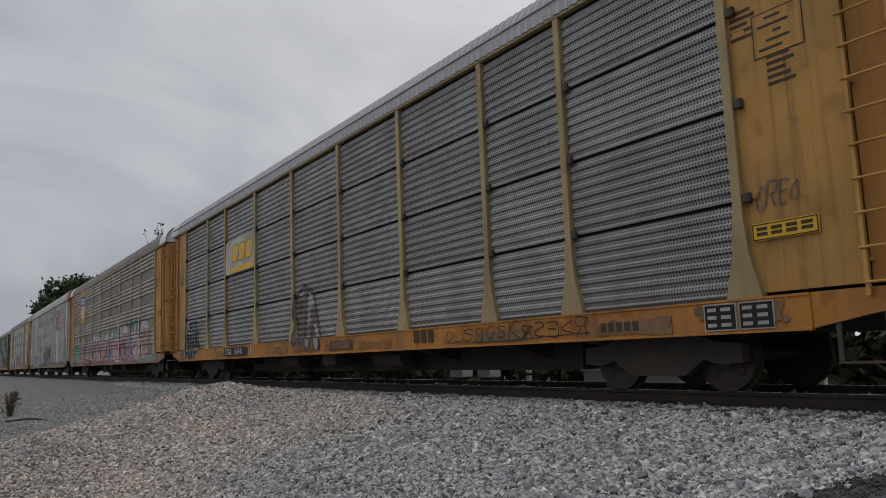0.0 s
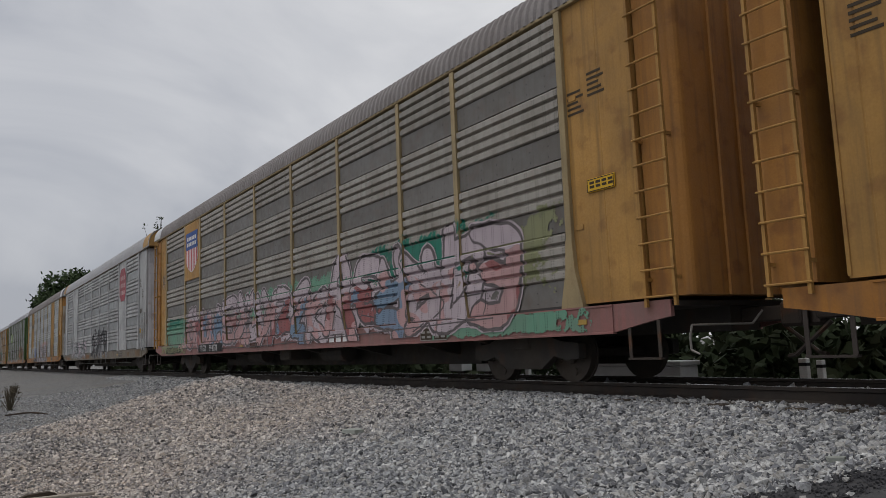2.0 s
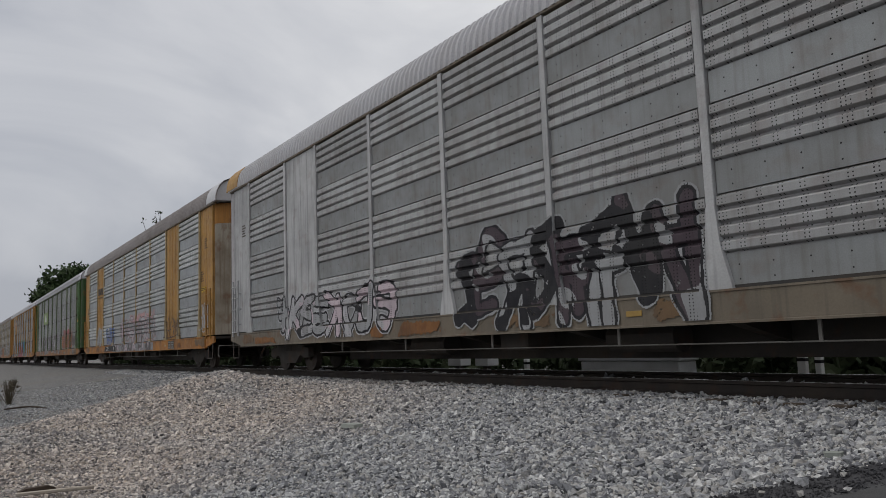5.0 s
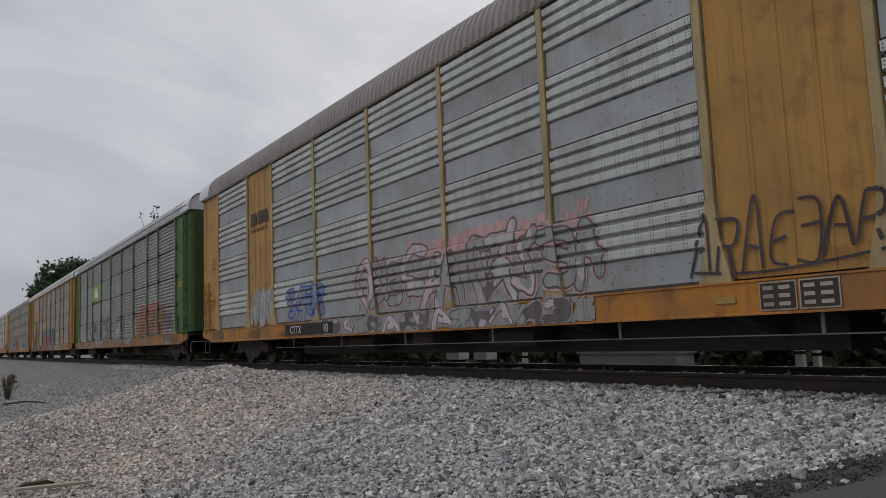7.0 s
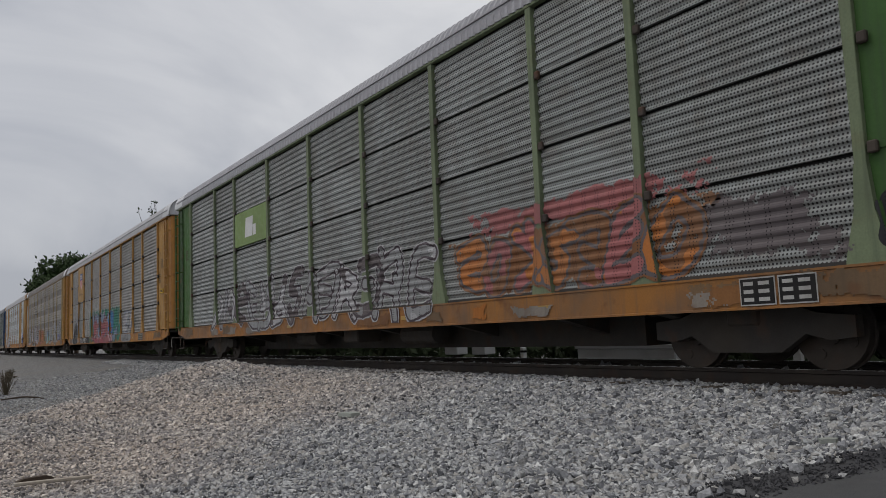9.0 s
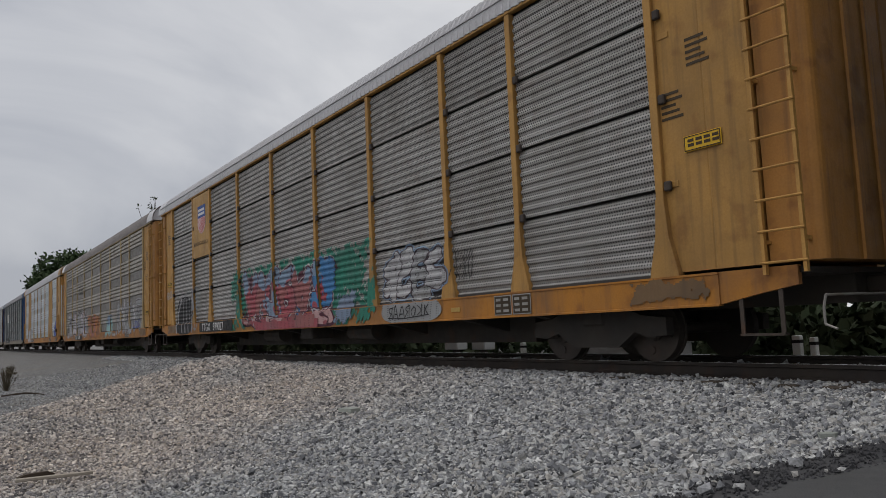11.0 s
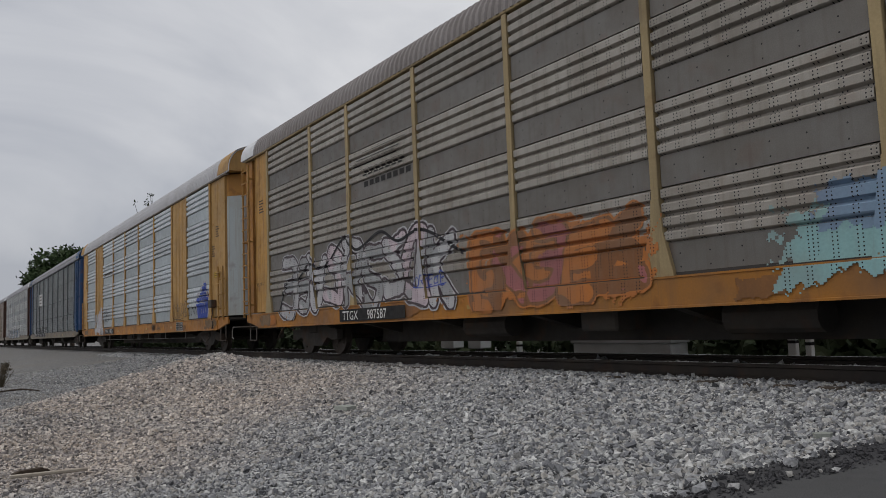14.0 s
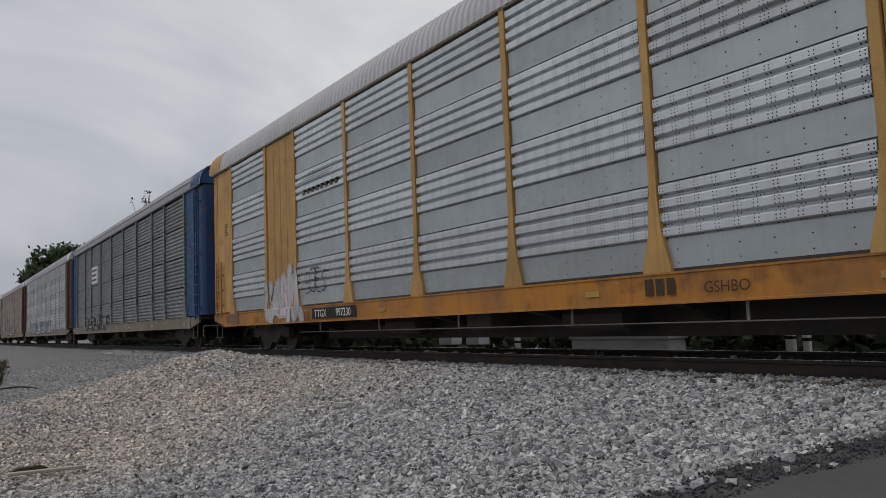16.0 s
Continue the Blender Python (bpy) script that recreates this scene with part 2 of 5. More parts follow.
SPRAY = {k: material("sprayed_" + k, c, 0.65, stain=0.75, streak=0.3, grain=30, bump=0.05, holes="rows", stains=s) for k, c, s in (
    ("pink", (0.55, 0.34, 0.34), (0.3, 0.2, 0.2)), ("rose", (0.33, 0.12, 0.12), (0.2, 0.1, 0.1)), ("crimson", (0.36, 0.08, 0.1), (0.2, 0.09, 0.1)),
    ("teal", (0.03, 0.21, 0.15), (0.05, 0.11, 0.09)), ("mint", (0.16, 0.34, 0.24), (0.16, 0.2, 0.16)), ("lime", (0.26, 0.27, 0.15), (0.18, 0.18, 0.11)),
    ("blue", (0.06, 0.2, 0.42), (0.05, 0.1, 0.2)), ("royal", (0.04, 0.08, 0.42), (0.04, 0.06, 0.2)), ("sky", (0.2, 0.29, 0.4), (0.16, 0.18, 0.25)),
    ("cyan", (0.26, 0.45, 0.46), (0.22, 0.27, 0.26)), ("orange", (0.42, 0.15, 0.04), (0.26, 0.14, 0.08)), ("white", (0.45, 0.45, 0.47), (0.25, 0.25, 0.26)),
    ("lilac", (0.54, 0.46, 0.5), (0.32, 0.27, 0.3)), ("grey", (0.3, 0.31, 0.32), (0.2, 0.2, 0.2)), ("black", (0.018, 0.018, 0.022), (0.04, 0.04, 0.04)),
    ("rust", (0.2, 0.09, 0.04), (0.2, 0.13, 0.09)), ("smoke", (0.11, 0.095, 0.1), (0.15, 0.13, 0.13)), ("dusk", (0.06, 0.045, 0.055), (0.09, 0.075, 0.08)),
    ("maroon", (0.1, 0.03, 0.05), (0.06, 0.02, 0.03)))}

# ---- small builders ----
def mesh_of(name, verts, faces, smooth=False):
    me = bpy.data.meshes.new(name)
    me.from_pydata([tuple(v) for v in verts], [], faces)
    if smooth:
        me.polygons.foreach_set("use_smooth", [True] * len(me.polygons))
    me.materials.append(None)
    return me


def part(name, me, mat, parent=None, label="", at=(0, 0, 0), turn=0.0):
    """Links a mesh (shared between alike pieces) as one object under a thing or a part."""
    ob = new(name, me)
    ob.material_slots[0].link = "OBJECT"
    ob.material_slots[0].material = mat
    ob.parent = parent
    ob.location, ob.rotation_euler = at, (0, 0, radians(turn))
    if label:
        ob["label"] = label
    return ob


class Shape:
    """Gathers boxes, rods, plates and strips into one mesh."""

    def __init__(self):
        self.v, self.f = [], []

    def add(self, verts, faces):
        k = len(self.v)
        self.v += [tuple(v) for v in verts]
        self.f += [tuple(k + i for i in f) for f in faces]
        return self

    def box(self, x0, x1, y0, y1, z0, z1, bevel=0.0):
        if not bevel:
            return self.add([(x, y, z) for x in (x0, x1) for y in (y0, y1) for z in (z0, z1)],
                            [(0, 1, 3, 2), (4, 6, 7, 5), (0, 4, 5, 1), (2, 3, 7, 6), (0, 2, 6, 4), (1, 5, 7, 3)])
        bm = bmesh.new()
        bmesh.ops.create_cube(bm, size=1)
        for v in bm.verts:
            v.co = Vector(((x0 + x1) / 2 + v.co.x * (x1 - x0), (y0 + y1) / 2 + v.co.y * (y1 - y0), (z0 + z1) / 2 + v.co.z * (z1 - z0)))
        bmesh.ops.bevel(bm, geom=bm.edges[:], offset=bevel, segments=1, affect="EDGES")
        bm.verts.index_update()
        self.add([v.co for v in bm.verts], [tuple(v.index for v in f.verts) for f in bm.faces])
        bm.free()
        return self

    def rod(self, a, b, r, sides=6, r2=None):
        a, b = Vector(a), Vector(b)
        d = (b - a).normalized()
        u = d.orthogonal().normalized()
        w = d.cross(u)
        ring = [math.cos(math.tau * i / sides) * u + math.sin(math.tau * i / sides) * w for i in range(sides)]
        vs = [a + p * r for p in ring] + [b + p * (r if r2 is None else r2) for p in ring]
        fs = [(i, (i + 1) % sides, sides + (i + 1) % sides, sides + i) for i in range(sides)]
        return self.add(vs, fs + [tuple(range(sides))[::-1], tuple(range(sides, 2 * sides))])

    def prism(self, outline, axis, lo, hi):
        """A closed outline of (p, q) pushed along an axis: x takes (y, z), y takes (x, z), z takes (x, y)."""
        n = len(outline)
        put = {"x": lambda p, q, k: (k, p, q), "y": lambda p, q, k: (p, k, q), "z": lambda p, q, k: (p, q, k)}[axis]
        vs = [put(p, q, k) for k in (lo, hi) for p, q in outline]
        return self.add(vs, [(i, (i + 1) % n, n + (i + 1) % n, n + i) for i in range(n)] + [tuple(range(n))[::-1], tuple(range(n, 2 * n))])

    def mesh(self, name, smooth=False):
        return mesh_of(name, self.v, self.f, smooth)


def lettering(text, height, x, y, z, mat, parent, name="lettering", lean=0.0, face=-1):
    """Painted letters in the built-in font on an upright face that looks along -y (face 1: along +x)."""
    curve = bpy.data.curves.new("letters", "FONT")
    curve.body, curve.size, curve.resolution_u = text, height * 1.4, 3
    holder = bpy.data.objects.new("letters", curve)
    scene.collection.objects.link(holder)
    me = bpy.data.meshes.new_from_object(holder.evaluated_get(bpy.context.evaluated_depsgraph_get()))
    bpy.data.objects.remove(holder)
    me.transform(Matrix.Rotation(radians(90), 4, "X"))
    me.materials.clear()
    me.materials.append(None)
    return part(name, me, mat, parent, at=(x, y, z))


# ---- the ground: one sheet, higher at the track, with a heap of spare ballast ----
TRACK_Y = 8.83


def bumps(x, y):
    return 0.05 * noise.noise((x * 0.35, y * 0.5, 1.7)) + 0.02 * noise.noise((x * 1.7, y * 1.7, 4.2))


def crest(y):
    """The line of the heap's ridge, which curves towards the viewer."""
    return float(np.interp(y, (0.2, 0.9, 2.05, 3.7, 5.2), (-12.6, -13.5, -15.2, -17.0, -17.2)))


def ground_z(x, y):
    shape = ((-400, -1.3), (-30, -1.2), (-6, -0.9), (0, -0.80), (1.5, -0.76), (3, -0.67), (4, -0.585), (5, -0.50), (6, -0.41), (7.3, -0.25), (7.7, -0.20),
             (9.9, -0.20), (10.6, -0.42), (12, -0.62), (20, -0.9), (400, -1.0))
    z = float(np.interp(y, [p for p, _ in shape], [q for _, q in shape]))
    off = x - crest(y)
    heap = float(np.interp(y, (-1.0, 0.2, 0.9, 2.05, 3.7, 5.2, 6.6, 7.4), (0.0, 0.26, 0.31, 0.36, 0.45, 0.62, 0.22, 0.0))) * math.exp(-(off / (1.1 if off < 0 else 2.9)) ** 2)
    heap += 0.05 * noise.noise((x * 1.1, y * 1.1, 8.0)) * math.exp(-((x + 16) / 5) ** 2 - ((y - 4.4) / 2) ** 2)
    calm = 1.0 if y < 7.4 else 0.15
    if x > -4.5:  # the road is flatter and climbs to the rails
        calm *= 0.3
    return z + heap + bumps(x, y) * calm


def ground():
    xs = sorted({*np.arange(-34, 3.01, 0.3).round(2).tolist(), *np.arange(-80, -34, 2.0).tolist(), *np.arange(3, 40, 3.0).tolist(),
                 -2500, -1200, -600, -350, -220, -150, -110, 70, 150, 400, 1200, 2500})
    ys = sorted({*np.arange(-1, 11.01, 0.25).round(2).tolist(), *np.arange(-12, -1, 1.5).tolist(), *np.arange(11, 30, 2.0).tolist(),
                 -2500, -900, -300, -120, -60, -30, 45, 90, 200, 600, 2500})
    vs = [(x, y, ground_z(x, y)) for x in xs for y in ys]
    n = len(ys)
    fs = [(i * n + j, (i + 1) * n + j, (i + 1) * n + j + 1, i * n + j + 1) for i in range(len(xs) - 1) for j in range(n - 1)]
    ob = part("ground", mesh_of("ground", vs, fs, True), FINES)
    tagged(ob, "grey gravel ground that rises to the railway", "ground", kind="structure")


def stones(name, count, xr, yr, size, keep, label, mat=None, lift=0.0):
    """Crushed stones as small angular lumps, joined: too many to count."""
    rng = np.random.default_rng(len(name) * 131 + count)
    base = np.array([(1, 0, 0), (0, 1, 0), (-1, 0, 0), (0, -1, 0), (0, 0, 1), (0, 0, -1)], float)
    tri = np.array([(0, 1, 4), (1, 2, 4), (2, 3, 4), (3, 0, 4), (1, 0, 5), (2, 1, 5), (3, 2, 5), (0, 3, 5)])
    x, y = rng.uniform(*xr, count), rng.uniform(*yr, count)
    ok = np.array([keep(a, b) for a, b in zip(x, y)])
    x, y = x[ok], y[ok]
    k = len(x)
    r = size * np.clip(rng.lognormal(0, 0.3, k), 0.5, 1.9) * np.interp(y, (0.5, 5.0), (0.74, 1.05))
    z = np.array([ground_z(a, b) for a, b in zip(x, y)]) + r * rng.uniform(-0.15, 0.75, k) + lift
    # most are flat-topped wedges with steep broken sides, the rest pointed lumps
    turn = rng.uniform(0, 2.1, k)
    wedge = np.zeros((k, 6, 3))
    for j in range(3):
        a = turn + math.tau / 3 * j
        wedge[:, j] = np.stack([np.cos(a) * 1.1, np.sin(a) * 1.1, np.full(k, 0.8)], 1)
        wedge[:, 3 + j] = np.stack([np.cos(a + 0.35) * 1.3, np.sin(a + 0.35) * 1.3, np.full(k, -0.9)], 1)
    flat = rng.random(k) < 0.7
    v = np.where(flat[:, None, None], wedge, base[None]) * rng.uniform(0.75, 1.25, (k, 6, 1)) + rng.normal(0, 0.2, (k, 6, 3))
    v = v * np.stack([np.ones(k), rng.uniform(0.6, 0.95, k), rng.uniform(0.4, 0.75, k)], 1)[:, None] * r[:, None, None]
    q = rng.normal(size=(k, 4)) * np.array([1, 0.26, 0.26, 1.0])
    q /= np.linalg.norm(q, axis=1)[:, None]
    w, a, b, c = q.T
    m = np.array([[1 - 2 * (b * b + c * c), 2 * (a * b - c * w), 2 * (a * c + b * w)], [2 * (a * b + c * w), 1 - 2 * (a * a + c * c), 2 * (b * c - a * w)],
                  [2 * (a * c - b * w), 2 * (b * c + a * w), 1 - 2 * (a * a + b * b)]]).transpose(2, 0, 1)
    v = np.einsum("kij,knj->kni", m, v) + np.stack([x, y, z], 1)[:, None]
    sides = np.array([(0, 1, 2), (5, 4, 3), (0, 3, 1), (1, 3, 4), (1, 4, 2), (2, 4, 5), (2, 5, 0), (0, 5, 3)])
    f = (np.where(flat[:, None, None], sides[None], tri[None]) + 6 * np.arange(k)[:, None, None]).reshape(-1)
    me = bpy.data.meshes.new(name)
    me.vertices.add(6 * k)
    me.vertices.foreach_set("co", v.reshape(-1))
    me.loops.add(len(f))
    me.loops.foreach_set("vertex_index", f)
    me.polygons.add(8 * k)
    me.polygons.foreach_set("loop_start", np.arange(0, 24 * k, 3))
    me.update(calc_edges=True)
    me.shade_flat()
    me.materials.append(None)
    tagged(part(name, me, mat or STONE), label, "gravel", kind="stuff")


def road_edge(y):
    return -3.55 + 0.07 * noise.noise((y * 0.9, 3.0, 0)) + 0.05 * noise.noise((y * 4, 9.0, 0)) + 0.33 * max(0.0, y - 4.7)


def gravel():
    off_road = lambda x, y: x < road_edge(y) + 0.02 and y > 0.1 + max(0.0, (x + 8.3) * 0.75)
    heaped = lambda x, y: x > crest(y) - 1.7 - 0.5 * noise.noise((y * 1.3, 2.0, x)) or (y > 7.1 and x > -17.5)
    stones("ballast_near", 100000, (-10, -2.4), (0.1, 7.98), 0.0205, off_road, "loose grey crushed-stone ballast beside the rails")
    stones("ballast_heap", 122000, (-20, -10), (0.0, 7.98), 0.0215, heaped, "heaped grey and rust-stained crushed stone")
    stones("ballast_far", 14000, (-42, -17.5), (6.9, 7.98), 0.024, off_road, "grey crushed-stone ballast along the track")
    stones("ballast_between_rails", 7000, (-26, 3), (8.22, 10.3), 0.058, lambda x, y: min(abs(y - 8.08), abs(y - 9.58)) > 0.12, "dark-shaded ballast between the rails")
    stones("path_gravel", 46000, (-34, -12), (-0.4, 7.0), 0.017, lambda x, y: not heaped(x, y), "flat grey gravel path beside the heap")
    stones("verge_chips", 13000, (-4.2, -2.4), (-1.0, 7.4), 0.011, lambda x, y: road_edge(y) - 0.05 < x < road_edge(y) + 0.46, "dark asphalt crumbs along the road edge", CHIPPINGS, 0.024)
    stones("loose_chips", 160, (-4.6, -2.9), (2.2, 7.0), 0.03, lambda x, y: road_edge(y) < x < road_edge(y) + 0.45, "a few pale stones strayed on the road edge", None, 0.03)


def road():
    ys = np.arange(-14, 7.55, 0.25)
    cols = 10

    def sheet(name, left, right, lift, mat, label):
        vs, fs = [], []
        for y in ys:
            for i in range(cols + 1):
                x = left(y) + (right(y) - left(y)) * i / cols
                edge = 0.02 if i == 0 else 0.0
                vs.append((x, y, ground_z(x, y) + lift - edge))
        n = cols + 1
        fs = [(j * n + i, j * n + i + 1, (j + 1) * n + i + 1, (j + 1) * n + i) for j in range(len(ys) - 1) for i in range(cols)]
        tagged(part(name, mesh_of(name, vs, fs, True), mat), label, "road", kind="structure")

    sheet("road", lambda y: road_edge(y) + 0.42 + 0.08 * noise.noise((y * 1.6, 1, 5)), lambda y: 5.0, 0.045, ASPHALT, "worn dark asphalt road that climbs to the level crossing")
    sheet("road_verge", lambda y: road_edge(y) - 0.06, lambda y: road_edge(y) + 0.6, 0.02, CHIPPINGS, "crumbled dark asphalt chippings along the road edge")


def track():
    prof = [(-0.07, -0.18), (0.07, -0.18), (0.07, -0.165), (0.012, -0.145), (0.012, -0.05), (0.036, -0.04), (0.036, -0.006), (0.03, 0.0),
            (-0.03, 0.0), (-0.036, -0.006), (-0.036, -0.04), (-0.012, -0.05), (-0.012, -0.145), (-0.07, -0.165)]
    body = Shape().prism(prof, "x", -600, 120).mesh("rail")
    head = Shape().box(-600, 120, -0.029, 0.029, 0.0005, 0.003).mesh("running_surface")
    tie = Shape().box(-0.115, 0.115, -1.3, 1.3, -0.36, -0.185, 0.012).mesh("tie")
    for y in (-0.7535, 0.7535):
        rail = tagged(part("rail", body, RAIL, at=(0, TRACK_Y + y, 0)), "rusty steel rail with a polished running surface", "rail", "rails of the track", "structure")
        part("running_surface", head, RAIL_HEAD, rail, "bright worn steel")
    bed = tagged(new("tie_row"), "dark creosoted wooden ties sunk in ballast", "tie", kind="structure")
    for i in range(76):
        part("tie", tie, TIE, bed, at=(-34 + i * 0.5, TRACK_Y, 0.004 * (i % 3)))


ground()
track()
road()
gravel()

# ---- the train: covered car carriers, 27 m long, each one thing ----
EDGES = (-11.6, -8.84, -6.90, -4.14, -1.38, 1.38, 4.14, 6.90, 8.84, 11.6)  # posts, from the middle of a car
TIERS = (1.08, 2.14, 3.20, 4.26)
SKIN = 1.47  # half width of the side sheets


def swell(kind, z):
    """How far the side sheet stands out at a height: fine waves (slatted) or three bold ribs over a flat band (ribbed)."""
    if z < TIERS[0] or z > 5.33:
        return 0.0
    h = (z - TIERS[0]) % 1.06
    if kind == "slatted":
        return 0.024 * min(1.0, max(0.0, 0.5 + 0.75 * math.cos(math.tau * h / 0.1325)))
    if h < 0.37:
        return 0.028
    u = (h - 0.37) / 0.1725 % 1.0
    return 0.0 + 0.06 * min(1.0, max(0.0, 3.4 - abs(u - 0.5) * 8.0))


def sheet_mesh(name, kind, width, z0, z1, steps):
    zs = [z0 + (z1 - z0) * i / steps for i in range(steps + 1)]
    line = [(-SKIN - swell(kind, min(max(z, z0 + 1e-4), z1 - 1e-4)), z - z0) for z in zs]
    return Shape().prism(line + [(-SKIN + 0.03, z1 - z0), (-SKIN + 0.03, 0)], "x", 0, width).mesh(name)


def end_plate_mesh(out=12.90, slot=False):
    """The flat plate between the last post and the end door, with one shallow fold; at the rear a dark slot parts it from the door."""
    line = [(11.62, -1.42), (11.66, -1.485), (12.28, -1.485), (12.29, -1.478), (12.30, -1.478), (12.31, -1.485)]
    edge = 12.60 if slot else out
    line += [(edge, -1.485), (edge + 0.015, -1.44), (edge + 0.015, -1.3), (11.62, -1.3)]
    s = Shape().prism(line, "z", 1.10, 5.36)
    for z in (2.12, 3.95):  # hinge straps
        s.box(11.70, 11.86, -1.497, -1.484, z, z + 0.07, 0.003)
    return s.box(edge - 0.03, edge + 0.012, -1.50, -1.44, 1.12, 5.34, 0.004).mesh("end_plate")


def end_door_mesh():
    """One half door: a flat side that carries the ladder, a tight rounded corner and a face with shallow upright folds."""
    half = [(12.95, -1.30), (12.95, -1.45), (13.42, -1.45)]
    half += [(13.44 + 0.13 * math.sin(a), -1.32 - 0.13 * math.cos(a)) for a in [math.pi / 2 * i / 5 for i in range(6)]]
    for y in (-0.72, -0.3):
        half += [(13.57, y - 0.05), (13.595, y - 0.035), (13.595, y + 0.035), (13.57, y + 0.05)]
    half += [(13.57, -0.03), (13.54, -0.012), (12.95, -0.012)]
    return Shape().prism(half, "z", 1.10, 5.36).mesh("end_door")


def folding_door_mesh(z0, z1):
    """One half of a folding end door: two flat leaves set at an angle, with a hinge edge between them."""
    half = [(12.93, -1.30), (12.98, -1.40), (13.05, -1.43), (13.12, -1.40), (13.42, -1.06), (13.46, -1.04), (13.46, -0.96), (13.43, -0.93),
            (13.60, -0.5), (13.62, -0.42), (13.57, -0.38), (13.57, -0.03), (13.54, -0.012), (12.93, -0.012)]
    return Shape().prism(half, "z", z0, z1).mesh("folding_door" if z0 < 2 else "door_head")


def ladder_mesh(top, shift=0.0):
    s = Shape()
    for x in (12.96, 13.42):
        s.box(x - 0.02, x + 0.02, -1.585, -1.54, 0.98, top + 0.1)
    for i in range(int((top - 1.1) / 0.33) + 1):
        s.rod((12.92, -1.59, 1.1 + 0.33 * i), (13.46, -1.59, 1.1 + 0.33 * i), 0.014)
    for z in (1.3, (top + 1) / 2, top - 0.3):
        s.box(12.94, 12.98, -1.55, -1.44, z, z + 0.04)
        s.box(13.40, 13.44, -1.55, -1.20, z, z + 0.04)
    me = s.mesh("ladder")
    me.transform(Matrix.Translation((shift, 0, 0)))
    return me


def roof_mesh():
    """Arched sheet with steep shoulders and ribs across it."""
    shape = [(0.0, 5.37), (0.012, 5.52), (0.05, 5.66), (0.13, 5.80), (0.26, 5.92), (0.5, 6.01), (0.95, 6.07), (1.535, 6.10)]
    arc = [(-1.535 + d, z) for d, z in shape] + [(1.535 - d, z) for d, z in reversed(shape[:-1])]
    xs, k = [], 0
    x = -13.5
    while x < 13.5:
        xs += [(x, 0.0), (x + 0.07, 0.0), (x + 0.09, 0.05), (x + 0.15, 0.05)]
        x += 0.18
    n = len(arc)
    vs = [(x, y * (1 + lift * 0.45), z + lift * (z - 5.3)) for x, lift in xs for y, z in arc]
    fs = [(i * n + j, (i + 1) * n + j, (i + 1) * n + j + 1, i * n + j + 1) for i in range(len(xs) - 1) for j in range(n - 1)]
    cap = Shape().prism([(y * 1.022, z + 0.035) for y, z in arc], "x", 12.55, 13.56)
    return mesh_of("roof", vs, fs), cap.mesh("end_cap")


def underframe_mesh():
    s = Shape().box(-13.3, 13.3, -1.50, 1.50, 0.98, 1.045).box(-7.7, 7.7, -0.34, 0.34, 0.26, 0.98).box(-13.2, 13.2, -0.3, 0.3, 0.66, 0.985)
    for x in EDGES[1:-1]:
        s.prism([(-1.5, 0.98), (-1.5, 0.74), (-0.34, 0.45), (0.34, 0.45), (1.5, 0.74), (1.5, 0.98)], "x", x - 0.09, x + 0.09)
    for x in (-3.0, 2.4):
        s.rod((x - 0.6, -0.8, 0.55), (x + 0.6, -0.8, 0.55), 0.2, 12)
    s.box(-0.4, 0.3, -1.2, -0.6, 0.42, 0.75, 0.03)
    return s.mesh("underframe")


def truck_mesh():
    s = Shape()
    frame_line = [(-1.3, 0.58), (-0.9, 0.62), (-0.42, 0.78), (0.42, 0.78), (0.9, 0.62), (1.3, 0.58), (1.3, 0.36), (1.02, 0.33), (0.75, 0.4), (0.45, 0.2), (-0.45, 0.2), (-0.75, 0.4), (-1.02, 0.33), (-1.3, 0.36)]
    for y in (-1.07, 0.93):
        s.prism(frame_line, "y", y, y + 0.14)
        for x in (-0.17, 0.0, 0.17):
            s.rod((x, y + 0.07, 0.3), (x, y + 0.07, 0.6), 0.07, 8)
    return s.box(-0.22, 0.22, -1.1, 1.1, 0.5, 0.72, 0.03).mesh("truck")


def wheelset_mesh():
    s = Shape().rod((0, -1.02, 0), (0, 1.02, 0), 0.075, 10)
    for k in (-1, 1):
        s.rod((0, k * 0.69, 0), (0, k * 0.72, 0), 0.445, 28).rod((0, k * 0.72, 0), (0, k * 0.83, 0), 0.42, 28).rod((0, k * 0.83, 0), (0, k * 0.87, 0), 0.15, 12)
        for i in range(4):
            a = math.tau * i / 4
            s.rod((0.27 * math.cos(a), k * 0.83, 0.27 * math.sin(a)), (0.27 * math.cos(a), k * 0.845, 0.27 * math.sin(a)), 0.06, 8)
    return s.mesh("wheelset")


def post_mesh():
    s = Shape().box(-0.06, 0.06, -1.545, -1.43, 1.065, 5.33, 0.006)
    return s.prism([(-0.063, 2.0), (0.063, 2.0), (0.1, 1.55), (0.21, 1.12), (0.22, 1.05), (-0.22, 1.05), (-0.21, 1.12), (-0.1, 1.55)], "y", -1.553, -1.45).mesh("post")


def coupler_mesh():
    s = Shape().box(13.2, 13.85, -0.09, 0.09, 0.76, 0.95, 0.02).box(13.8, 14.1, -0.17, 0.02, 0.68, 1.0, 0.04).box(13.95, 14.18, 0.03, 0.16, 0.7, 0.98, 0.04)
    hose = [(13.5, 0.35, 0.72), (13.75, 0.4, 0.5), (13.95, 0.38, 0.35), (14.1, 0.3, 0.33)]
    for a, b in zip(hose, hose[1:]):
        s.rod(a, b, 0.028, 6)
    return s.mesh("coupler")


